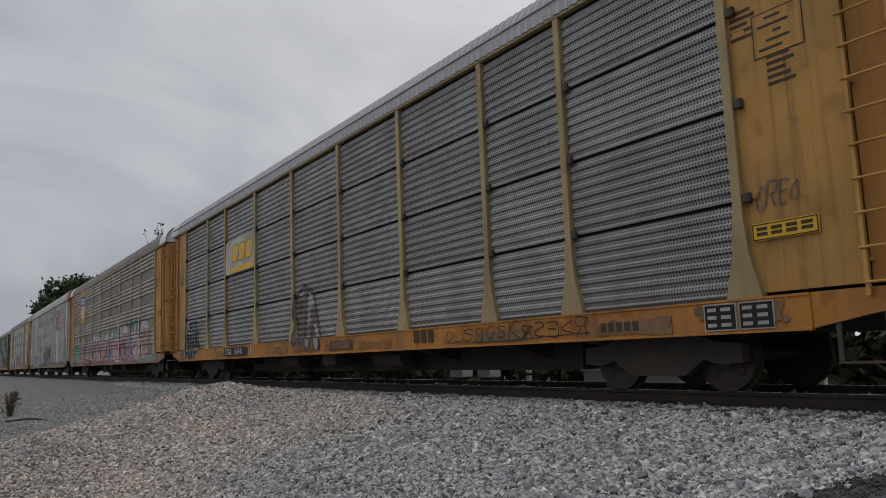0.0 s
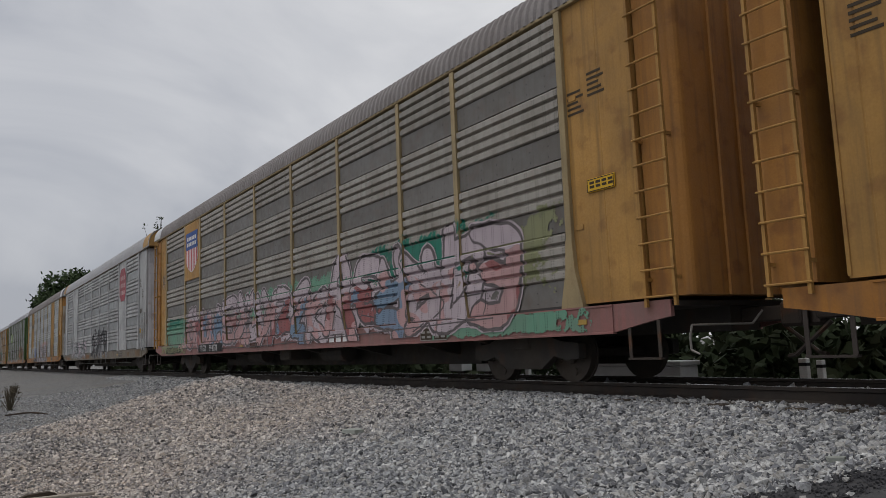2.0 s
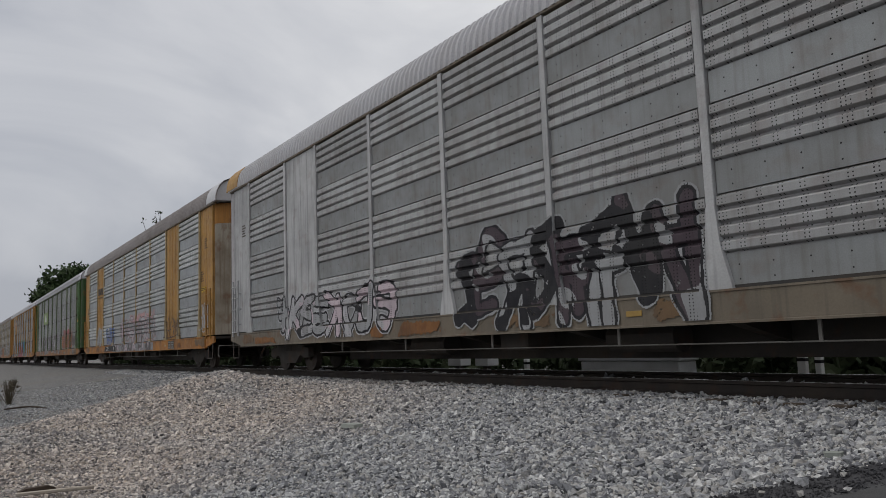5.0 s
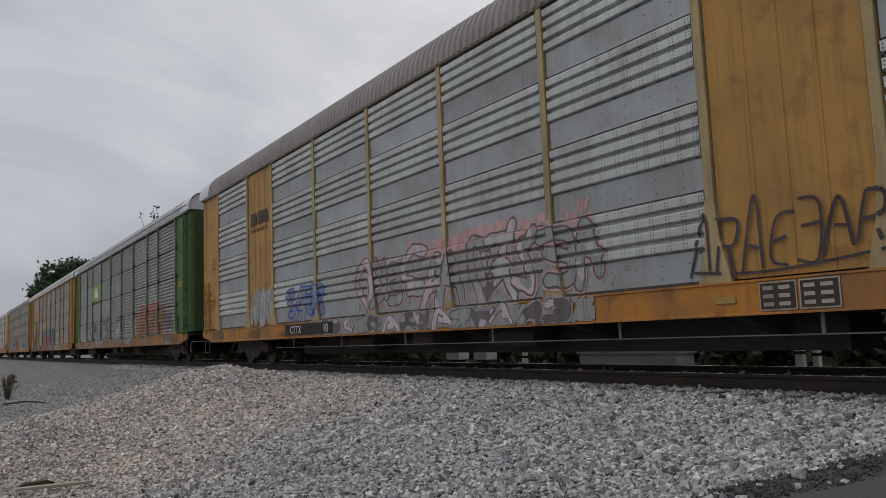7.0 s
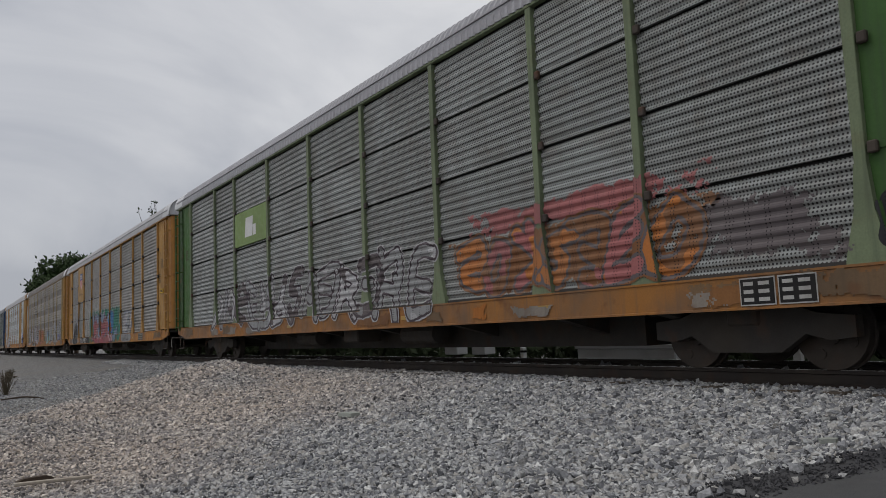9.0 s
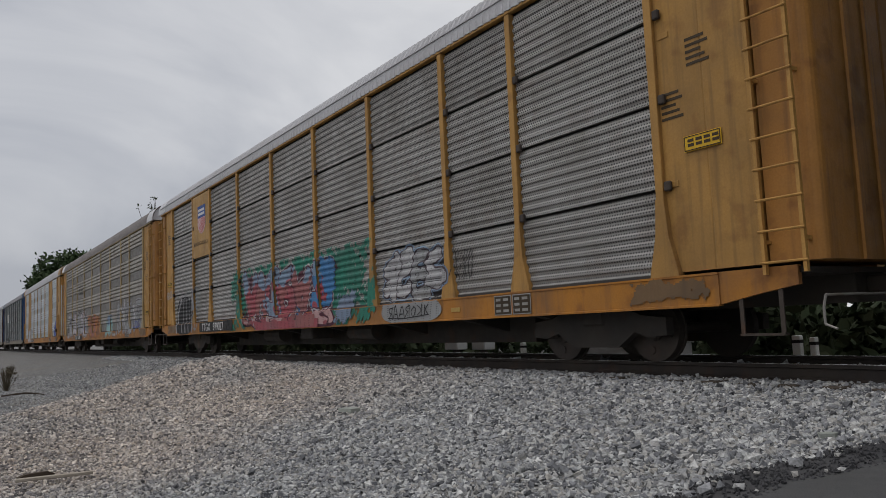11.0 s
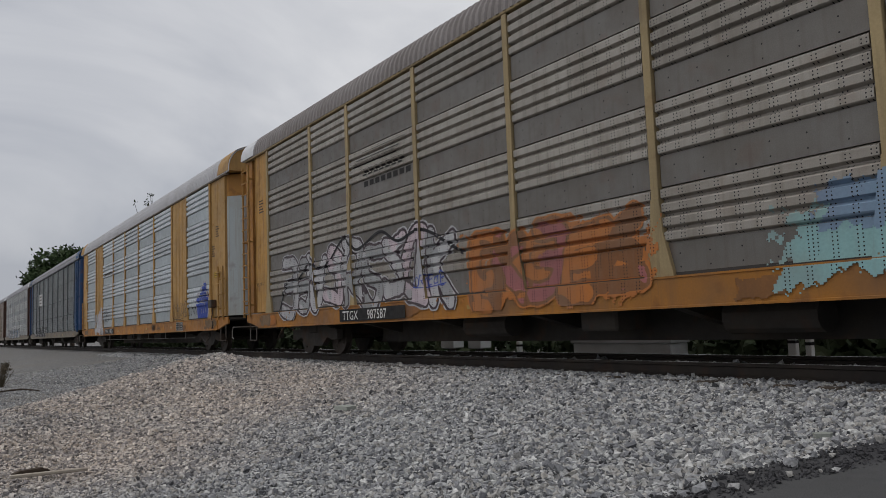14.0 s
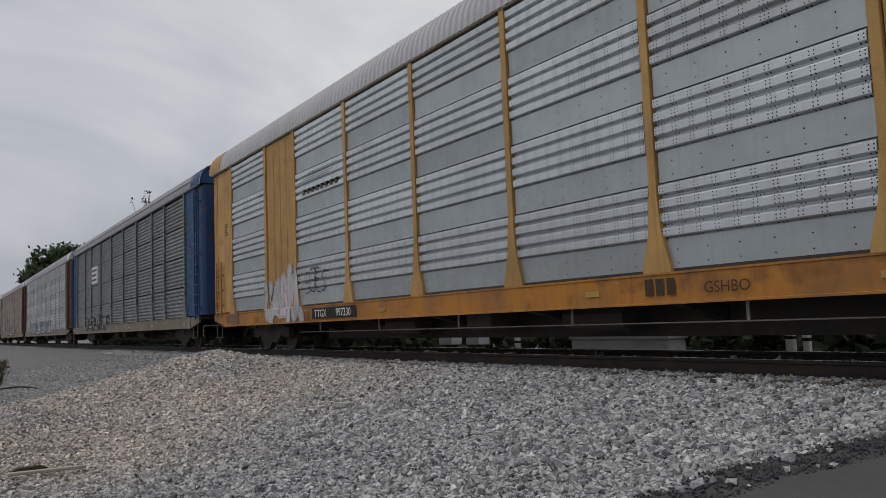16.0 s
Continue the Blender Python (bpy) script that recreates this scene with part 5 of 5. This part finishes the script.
def car_shield_slogan():
    c = rail_car("slatted", "grey slatted car carrier with yellow posts, shield panel and large graffiti", SLAT_WARM, SLAT_WARM, YELLOW, YELLOW, YELLOW_DEEP, ROOF_PALE, CAP_WHITE, hasps=True)
    s = sign_plate(c, -8.76, -6.98, 3.22, 5.31, YELLOW_BRIGHT, "yellow owner's panel")
    shield(s, -7.72, 3.98, 4.92, 0.44).done(c, "striped blue and red shield", "owner_emblem")
    lettering("BUILDING AMERICA", 0.125, -8.62, -1.545, 3.62, INK, c)
    s = Spray("slatted").blob(-10.0, 1.35, 1.15, 0.66, "black", 0.001, 3.2, 0.12, 0, 2).blob(-8.85, 1.85, 0.36, 0.38, "grey", 0.004, 2.2, 0.2, 0, 3)
    for k in range(4):
        x = -10.3 + 0.42 * k + 0.05 * math.sin(3 * k)
        s.stroke([(x, 1.95), (x + 0.05, 1.6), (x + 0.02, 1.3)], 0.03, "white").stroke([(x + 0.02, 1.3), (x + 0.06, 1.1), (x + 0.05, 0.95)], 0.055, "white").stroke([(x + 0.05, 0.95), (x + 0.08, 0.75)], 0.1, "white" if k % 2 else "grey")
    s.stroke([(-10.95, 0.74), (-11.0, 1.1), (-10.9, 1.5), (-10.65, 1.75), (-10.5, 2.0)], 0.11, "white").stroke([(-10.7, 1.95), (-10.3, 2.1), (-10.1, 1.95), (-9.8, 2.12), (-9.5, 1.98), (-9.2, 2.2)], 0.035, "white")
    scrawl(s, -10.6, -9.0, 1.85, 2.25, 8, 0.02, "white", 59)
    s.stroke([(-9.1, 2.1), (-8.6, 2.25), (-8.3, 1.9), (-8.5, 1.55), (-8.9, 1.6), (-9.05, 1.9), (-9.1, 2.1)], 0.06, "grey").stroke([(-9.0, 2.1), (-8.75, 1.7), (-8.6, 1.3), (-8.6, 0.8)], 0.04, "white").stroke([(-8.9, 1.3), (-8.5, 1.45), (-8.25, 1.15), (-8.5, 0.85), (-8.85, 0.95), (-8.9, 1.3)], 0.06, "grey")
    s.done(c, "black throw-up with white outlines")
    s = Spray("slatted")
    mist(s, -4.9, 4.3, 0.72, 2.45, "teal", 51, 0.1)
    throw_up(s, -3.9, 2.2, 0.74, 1.2, 6, ("rose", "crimson", "pink"), "maroon", "white", 52)
    mist(s, -4.1, 2.5, 1.02, 2.2, "maroon", 60, 0.0, 0.0135)
    wild_letters(s, -3.8, 2.0, 1.1, 2.1, 6, ("crimson", "rose", "sky", "crimson", "rose", "blue"), "maroon", "white", 53, fat=0.17, lift=0.016, rim=0.035, tops=("sky", 1.85))
    mist(s, 1.55, 2.4, 1.3, 2.3, "blue", 54, -0.1, 0.021)
    mist(s, 2.3, 3.4, 0.72, 1.5, "sky", 55, -0.25, 0.022)
    s.bar(-2.6, 1.5, 0.7, 0.9, "crimson", 0.025, 0.3).bar(0.2, 1.3, 0.72, 1.0, "rose", 0.0255, 0.2)
    s.done(c, "large crimson, blue and teal sprayed piece")
    s = Spray("slatted").blob(5.6, 0.92, 1.05, 0.25, "grey", 0.001, 3, 0.1, 0, 2).blob(5.65, 1.5, 1.1, 0.42, "black", 0.0006, 4, 0.05, 0.15, 4)
    wild_letters(s, 4.6, 6.7, 1.2, 1.92, 4, ("white", "white", "grey"), "dusk", "sky", 58, fat=0.11, rim=0.03, lean=0.25)
    scrawl(s, 4.8, 6.3, 0.76, 1.02, 7, 0.025, "black", 55)
    scrawl(s, 7.0, 7.6, 1.3, 1.9, 4, 0.025, "black", 56)
    s.done(c, "white block throw-up with black edges")
    scrawl(Spray("slatted"), -12.6, -11.8, 2.05, 2.35, 5, 0.035, "white", 57).done(c, "white tag on the end plate")
    sill_wear(c, 306, ("rust", "orange"), 5)
    marks(c, "TTGX 979027", -7.72, 0.77, 0.25, (-8.0, -4.6), gap=1.22)
    placard(c, -12.35, 2.5, 0.55)
    placard(c, 12.0, 2.5)
    stencils(c, 8.2, dark=True)
    return c


def car_white_piece():
    c = rail_car("ribbed", "brown-grey ribbed car carrier with yellow posts and white and orange graffiti", RIB_BROWN, FLAT_BROWN, YELLOW_FADED, YELLOW, YELLOW_DEEP, ROOF_BROWN, CAP_WHITE)
    s = Spray("ribbed")
    for k in range(3):
        s.bar(-6.72 + 0.25 * k, -4.9 + 0.2 * k, 3.92 + 0.09 * k, 3.97 + 0.09 * k, BLACK, 0.003, 0.4)
    for k in range(7):
        s.bar(-6.2 + 0.24 * k, -6.03 + 0.24 * k, 3.66, 3.80, BLACK, 0.003)
    for k in range(8):
        s.bar(-6.2 + 0.24 * k, -6.03 + 0.24 * k, 3.44, 3.58, BLACK, 0.003)
    s.done(c, "black streaked owner's mark", "owner_panel")
    s = Spray("ribbed")
    wild_letters(s, -10.6, -3.0, 0.95, 2.25, 9, ("white", "grey", "white", "lilac"), "dusk", "white", 61)
    s.stroke([(-10.9, 1.1), (-10.4, 1.7), (-9.6, 1.8), (-9.0, 2.1), (-8.2, 1.95), (-7.2, 2.5), (-6.6, 2.2), (-5.6, 2.45), (-4.9, 2.2), (-4.0, 2.3), (-2.7, 1.75)], 0.06, "black")
    scrawl(s, -4.3, -3.3, 1.25, 1.5, 5, 0.022, "royal", 3)
    s.done(c, "white sprayed piece with black outlines")
    s = mist(Spray("ribbed"), -2.9, 1.5, 0.74, 2.05, "orange", 62, -0.1)
    wild_letters(s, -2.6, 1.2, 0.9, 1.85, 5, ("orange", "rust", "rose"), "rust", "orange", 66)
    s.done(c, "faded orange and rust sprayed piece")
    s = Spray("ribbed")
    mist(s, 2.75, 4.95, 0.74, 1.75, "cyan", 67, -0.15)
    mist(s, 3.3, 4.6, 1.3, 1.95, "sky", 68, -0.25, 0.004)
    s.done(c, "cyan sprayed patch")
    s = Spray("ribbed")
    wild_letters(s, 5.9, 11.1, 0.98, 2.2, 6, ("grey", "white", "grey"), "dusk", "white", 63, fat=0.115)
    scrawl(s, 9.5, 11.0, 1.1, 1.5, 5, 0.03, "royal", 64)
    s.done(c, "white sprayed piece with black outlines and blue tag")
    sill_wear(c, 307, ("rust", "orange", "smoke"), 8)
    marks(c, "TTGX 987587", -7.2, 0.76, 0.19, (-7.35, -4.6))
    bars(c, 5.0, 5.7, 0.82, 0.12, SPRAY["white"], 5)
    stencils(c, 8.0, dark=True)
    marks(c, "NS 24917", -12.35, 1.78, 0.1, None, INK, 0.22)
    s = Spray("ribbed").bar(11.95, 12.4, 3.0, 3.28, INK, 0.001).bar(11.965, 12.385, 3.015, 3.265, YELLOW, 0.003)
    for k in range(3):
        s.bar(12.0, 12.3, 3.05 + 0.07 * k, 3.08 + 0.07 * k, INK, 0.005)
    s.done(c, "ruled stencil block", "stencil_block")
    placard(c, 11.95, 1.62)
    return c


def car_bright_zinc():
    c = rail_car("ribbed", "clean bright zinc ribbed car carrier with yellow posts and plates", RIB_BRIGHT, FLAT_BRIGHT, YELLOW_BRIGHT, YELLOW_BRIGHT, YELLOW_DEEP, ROOF_PALE, YELLOW_BRIGHT, plates="solid", pipe=True, leaf=LEAF_ICE)
    s = Spray("ribbed", True)
    for k in range(3):
        s.bar(-6.72 + 0.3 * k, -4.95 + 0.22 * k, 3.94 + 0.08 * k, 3.98 + 0.08 * k, INK, 0.003, 0.5)
    for k in range(8):
        s.bar(-6.4 + 0.25 * k, -6.24 + 0.25 * k, 3.66, 3.78, INK, 0.003)
    s.done(c, "dark streaked owner's mark", "owner_panel")
    s = Spray("ribbed", True)
    mist(s, -9.0, -6.4, 0.74, 1.8, "white", 70, -0.5)
    wild_letters(s, -8.9, -6.5, 0.8, 1.85, 5, ("white", "white", "lilac"), "grey", "white", 71, fat=0.1, rim=0.025, lift=0.005)
    scrawl(s, -6.4, -5.2, 1.35, 1.95, 4, 0.03, "black", 72)
    s.done(c, "white sprayed throw-up")
    s = Spray("ribbed")
    for k, (x, z, hx, hz) in enumerate(((10.35, 1.45, 0.27, 0.42), (10.75, 1.5, 0.32, 0.55), (10.95, 1.98, 0.24, 0.25), (11.15, 1.45, 0.28, 0.42))):
        s.blob(x, z, hx + 0.09, hz + 0.09, "white", 0.0008 * k, 2.4, 0.08, 0, k, 1.1)
    for k, (x, z, hx, hz) in enumerate(((10.35, 1.42, 0.27, 0.42), (10.75, 1.45, 0.32, 0.55), (10.95, 1.98, 0.24, 0.25), (11.15, 1.42, 0.3, 0.42))):
        s.blob(x, z, hx, hz, "royal", 0.005 + 0.0008 * k, 2.4, 0.08, 0, k, 1.1)
    for x in (10.5, 10.72, 10.98):
        s.stroke([(x, 1.75), (x + 0.03, 1.5), (x + 0.08, 1.25)], 0.03, "white")
    s.stroke([(11.3, 1.85), (11.42, 1.9), (11.35, 1.75), (11.5, 1.8)], 0.03, "crimson")
    s.stroke([(9.4, 1.2), (9.55, 1.5), (9.75, 1.25), (9.9, 1.5), (10.05, 1.2)], 0.03, "black")
    s.done(c, "royal blue throw-up with white outline")
    scrawl(Spray("ribbed", True), 7.1, 9.2, 1.1, 1.75, 9, 0.028, "black", 73).done(c, "thin black tag on the plate")
    sill_wear(c, 308, ("rust", "orange"), 4)
    marks(c, "TTGX 997330", -5.78, 0.79, 0.17, (-5.92, -3.75))
    bars(c, 3.95, 4.45, 0.79, 0.2, INK, 3)
    marks(c, "GSHBO", 4.82, 0.79, 0.13, None, INK)
    stencils(c, 7.6)
    placard(c, 11.97, 2.3)
    lock = part("winch_box", Shape().box(11.75, 12.1, -1.66, -1.49, 1.38, 1.62, 0.02).mesh("winch_box"), STEEL, c)
    chain = Shape()
    pts = [(12.0 + 0.05 * math.sin(k * 0.7), -1.6, 1.36 - 0.045 * k) for k in range(15)]
    for k, (a, b) in enumerate(zip(pts, pts[1:])):
        chain.rod(a, b, 0.02 if k % 2 else 0.012, 5)
    part("chain", chain.mesh("chain"), STEEL, lock)
    sag = Shape()
    pts = [(10.2 + 0.1 * k, -1.42, 0.50 - 0.17 * math.sin(math.pi * k / 10)) for k in range(11)]
    for a, b in zip(pts, pts[1:]):
        sag.rod(a, b, 0.008, 5)
    part("safety_chain", sag.mesh("safety_chain"), STEEL, c)
    return c


def car_blue():
    c = rail_car("slatted", "blue-grey slatted car carrier with deep blue ends", SLAT_BLUE, SLAT_BLUE, SLAT_BLUE, BLUE, GRIME, ROOF_GREY, BLUE)
    s = sign_plate(c, -6.7, -5.0, 3.3, 4.2, WHITE, "white owner's panel")
    for k in range(3):
        s.bar(-6.5, -5.2, 3.45 + 0.25 * k, 3.55 + 0.25 * k, INK, 0.002)
    s.done(c, "dark bars", "owner_emblem")
    throw_up(Spray("slatted"), -9, -2, 0.8, 1.6, 8, ("grey", "black"), "black", "white", 81).done(c, "dark sprayed throw-ups")
    return c


def car_plain(label, sheets, flats, posts, ends, sill, seed, colours, plates=""):
    c = rail_car("ribbed", label, sheets, flats, posts, ends, sill, ROOF_GREY, CAP_WHITE, plates=plates)
    throw_up(Spray("ribbed", bool(plates)), -8, 5, 0.8, 1.8, 11, colours, "black", "white", seed).done(c, "pale and dark sprayed throw-ups")
    return c


REFLECT = material("dulled_reflector", (0.42, 0.27, 0.07), 0.4, stain=0.6)
REFLECTOR = Shape().box(-0.13, 0.13, -1.562, -1.55, 0.82, 0.89, 0.003).mesh("reflector")
LINES = Shape()
for _k in range(5):
    LINES.box(0.0, 0.32 - 0.05 * (_k % 3), -1.4895, -1.4865, 0.075 * _k, 0.075 * _k + 0.035)
LINES = LINES.mesh("stencil_text")


def small_fittings(car, seed):
    """Sill reflectors and unreadable stencil lines on the end plates."""
    rng = random.Random(seed)
    for x in (-11.9, -2.6, 3.0, 7.0, 11.75):
        part("reflector", REFLECTOR, REFLECT, car, at=(x + rng.uniform(-0.12, 0.12), 0, 0))
    for x in (-12.34, 11.68, 12.09):
        part("stencil_text", LINES, INK, car, at=(x, 0, rng.uniform(2.9, 4.2)))


CARS = [car_slatted_yellow(), car_shield(), car_red_sign(), car_yellow_plates(), car_green(), car_shield_slogan(), car_white_piece(), car_bright_zinc(), car_blue(),
        car_plain("pale silver ribbed car carrier with oxide-brown ends", RIB_PALE, FLAT_PALE, SILVER, BROWN, GRIME, 91, ("grey", "white", "sky")),
        car_plain("rust-stained ribbed car carrier with brown ends", RIB_RUST, FLAT_RUST, RIB_RUST, BROWN, GRIME, 92, ("white", "rose", "grey")),
        car_plain("dull silver ribbed car carrier with grey ends", RIB_SILVER, FLAT_SILVER, SILVER, SILVER, GRIME, 93, ("grey", "lilac"), "solid")]


for _i, _car in enumerate(CARS[:9]):
    small_fittings(_car, _i)


# ---- beside the track ----
def crown_of(name, centre, clumps, leaves, leaf, spread, mat, parent, seed, squash=1.0):
    """Many small leaves in loose clumps, with gaps between them."""
    rng = np.random.default_rng(seed)
    vs, fs = [], []
    for cx, cy, cz, r in clumps:
        for _ in range(leaves):
            d = rng.normal(size=3)
            d = d / np.linalg.norm(d) * r * rng.uniform(0.45, 1.0) ** 0.5 * (1 + 0.25 * rng.normal())
            p = np.array((cx, cy, cz)) + d * (1, 1, squash)
            u = rng.normal(size=3)
            u /= np.linalg.norm(u)
            w = np.cross(u, rng.normal(size=3))
            w /= np.linalg.norm(w)
            s = leaf * rng.uniform(0.6, 1.3)
            k = len(vs)
            vs += [p - u * s, p + w * s * 0.5, p + u * s, p - w * s * 0.5]
            fs.append((k, k + 1, k + 2, k + 3))
    return part(name, mesh_of(name, vs, fs), mat, parent)


def tree(x, y, height, width, label, seed, leaves=240):
    z = ground_z(x, y) - 0.1
    rng = random.Random(seed)
    t = tagged(new("tree"), label, "tree", "trees behind the railway")
    t.location = (x, y, z)
    s = Shape().rod((0, 0, 0), (0.1, 0, height * 0.4), 0.32, 10, 0.22).rod((0.1, 0, height * 0.4), (0, 0.1, height * 0.8), 0.22, 8, 0.06)
    clumps = []
    for i in range(26):
        a, h = rng.uniform(0, math.tau), rng.uniform(0.32, 0.93)
        reach = width / 2 * (1 - abs(h - 0.55) * 1.2) * rng.uniform(0.45, 1.0)
        end = (reach * math.cos(a), reach * math.sin(a), height * h)
        s.rod((0.05, 0, height * h * 0.75), end, 0.08, 5, 0.02)
        clumps.append((*end, width * rng.uniform(0.09, 0.17)))
    part("trunk", s.mesh("trunk"), BARK, t)
    crown_of("crown", None, clumps, leaves, height * 0.022, 1, LEAF, t, seed, 0.85)
    return t


def bare_tree(x, y, height, seed):
    """A thin sapling, its bare top twigs above the cars."""
    t = tagged(new("tree"), "thin sapling with sparse bare top twigs", "tree", "trees behind the railway")
    t.location = (x, y, ground_z(x, y) - 0.1)
    rng = random.Random(seed)
    s = Shape().rod((0, 0, 0), (0, 0, height * 0.6), 0.14, 8, 0.08)
    tips = []
    for i in range(15):
        a, top = rng.uniform(0, math.tau), height * rng.uniform(0.84, 1.0)
        r = rng.uniform(0.3, 2.2)
        mid = (r * 0.5 * math.cos(a), r * 0.5 * math.sin(a), height * 0.72)
        end = (r * math.cos(a), r * math.sin(a), top)
        s.rod((0, 0, height * 0.55), mid, 0.05, 5, 0.03).rod(mid, end, 0.03, 5, 0.012)
        tips.append((*end, 0.22))
    part("trunk", s.mesh("trunk"), BARK, t)
    crown_of("crown", None, tips, 7, 0.12, 1, LEAF, t, seed)


def weed(x, y, height, seed, label):
    rng = random.Random(seed)
    w = tagged(new("weed"), label, "weed", "weeds by the path")
    w.location = (x, y, ground_z(x, y))
    s = Shape()
    for i in range(46):
        a, r, h = rng.uniform(0, math.tau), rng.uniform(0.05, 0.45) * height, height * rng.uniform(0.4, 1.0)
        s.rod((0.1 * r * math.cos(a), 0.1 * r * math.sin(a), -0.03), (r * math.cos(a), r * math.sin(a), h), 0.012, 3, 0.003)
    part("stems", s.mesh("stems"), DRY, w)
    crown_of("leaves", None, [(0, 0, height * 0.5, height * 0.4)], 70, 0.04, 1, DRY, w, seed)


def shrubs():
    rng = random.Random(5)
    clumps = []
    for i in range(330):
        x = rng.uniform(-75, 8)
        h = rng.uniform(0.0, 1.5)
        clumps.append((x, rng.uniform(12.7, 15.5), -0.7 + h, rng.uniform(0.5, 0.95)))
    ob = crown_of("shrubs", None, clumps, 230, 0.17, 1, LEAF_DARK, None, 6)
    tagged(ob, "dark green shrubs on the far side of the track", "shrub", kind="stuff")
    low = [(x, 12.6 + 0.3 * math.sin(x), -0.45, 0.35) for x in (-9.0, -8.4, -8.0, -4.6, -5.2)]
    tagged(crown_of("low_weeds", None, low, 130, 0.06, 1, LEAF, None, 9), "low green weeds past the far rail", "weed", kind="stuff")


def far_side():
    g = lambda x, y: ground_z(x, y)
    y = 11.5
    box = tagged(new("cable_trough"), "long pale concrete cable trough past the far rail", "trough")
    z = g(-11.2, y)
    part("body", Shape().box(-12.5, -9.86, y, y + 0.5, z - 0.05, 0.08, 0.02).mesh("body"), CONCRETE, box)
    part("lid", Shape().box(-12.55, -9.82, y - 0.03, y + 0.53, 0.082, 0.17, 0.015).mesh("lid"), CONCRETE, box)
    for x, w, top in ((-14.32, 0.06, 0.13), (-7.38, 0.07, 0.2), (-7.1, 0.05, 0.17)):
        p = tagged(new("marker_post"), "short white marker post past the far rail", "post", "marker posts")
        p.location = (x, y, g(x, y))
        part("shaft", Shape().box(-w, w, -0.05, 0.05, -0.05, top - g(x, y), 0.01).mesh("shaft"), POST_WHITE, p)
        part("band", Shape().box(-w - 0.003, w + 0.003, -0.053, 0.053, top - g(x, y) - 0.12, top - g(x, y) - 0.07).mesh("band"), BLACK, p)
    for x, w in ((-17.4, 0.3), (-16.15, 0.28)):
        b = tagged(new("relay_box"), "small grey relay box on a stub past the rail", "box", "relay boxes")
        b.location = (x, y, g(x, y))
        part("case", Shape().box(-w, w, 0, 0.35, 0.5, 0.78, 0.02).mesh("case"), CONCRETE, b)
        part("leg", Shape().box(-0.08, 0.08, 0.12, 0.24, -0.05, 0.5).mesh("leg"), STEEL, b)


def loose_things():
    def lying(name, me, mat, x, y, up, turn, label, category):
        tagged(part(name, me, mat, at=(x, y, ground_z(x, y) + up), turn=turn), label, category)

    board = Shape().box(-0.34, 0.34, -0.03, 0.03, 0, 0.03, 0.006).mesh("board")
    lying("board", board, WOOD, -8.65, 1.0, 0.05, 83, "pale weathered board lying on the gravel", "board")
    bm = Shape().prism([(-0.15, 0), (0.16, 0), (0.18, 0.03), (0.11, 0.06), (-0.09, 0.055), (-0.16, 0.03)], "y", -0.04, 0.04).mesh("log")
    lying("log", bm, BARK, -8.95, 0.85, 0.02, 95, "dark broken piece of timber on the gravel", "timber")
    slab = Shape().prism([(-0.14, -0.08), (0.12, -0.1), (0.16, 0.04), (0.02, 0.11), (-0.13, 0.07)], "z", 0, 0.05).mesh("slab")
    lying("slab", slab, SLAB, -9.75, 4.75, 0.02, 20, "flat grey-green slab lying on the ballast", "stone")
    big = Shape().prism([(-0.08, -0.04), (0.03, -0.06), (0.09, 0.0), (0.04, 0.055), (-0.06, 0.045)], "z", 0, 0.05).mesh("big_stone")
    lying("stone", big, SLAB, -3.6, 5.9, 0.0, 60, "large pale stone at the road edge", "stone")
    twig = Shape()
    line = [(-0.5, 0.0, 0.02), (-0.2, 0.05, 0.05), (0.1, 0.02, 0.07), (0.4, -0.08, 0.05), (0.62, -0.1, 0.02)]
    for (a, b), r in zip(zip(line, line[1:]), (0.02, 0.024, 0.022, 0.014)):
        twig.rod(a, b, r, 6)
    twig.rod(line[2], (0.3, 0.22, 0.04), 0.014, 5, 0.006)
    lying("branch", twig.mesh("branch"), BARK, -22.8, 1.85, 0.02, 60, "dark dead branch lying on the gravel path", "branch")
    weed(-26.5, 1.75, 0.75, 3, "dark dry weed beside the gravel path")
    weed(-27.3, 1.2, 0.6, 4, "dark dry weed beside the gravel path")
    weed(-34.0, 2.3, 0.5, 8, "low dark weed beside the gravel path")
    weed(-40.0, 2.8, 0.45, 12, "low dark weed beside the gravel path")


tree(-128.0, 17.6, 16.0, 12, "round green broadleaf tree behind the railway", 1)
tree(-139.0, 15.0, 13.6, 9, "dark green broadleaf tree behind the railway", 2)
tree(-270.0, -3.0, 15.0, 14, "far green tree beyond the railway", 3, 120)
bare_tree(-58.5, 13.7, 11.7, 4)
shrubs()
far_side()
loose_things()


# ---- what moves ----
CENTRES = (10.53, 11.05, 11.3, 11.6, 11.65, 12.2, 12.6, 12.9, 13.25, 13.6, 13.95, 14.3)


def travel(t):
    return -27.429 + 12.6429 * t + 0.01606 * t * t - 0.00052484 * t ** 3


def motions():
    for i, car in enumerate(CARS):
        walk(car, [(t * 0.5, pose(travel(t * 0.5) - 28.6 * i + CENTRES[i], TRACK_Y, 0)) for t in range(33)])
    for wheels, x in WHEELS:
        walk(wheels, [(k / 30, pose(x, 0, 0.42, 0, math.degrees(travel(k / 30) / 0.42), 0)) for k in range(481)])


motions()
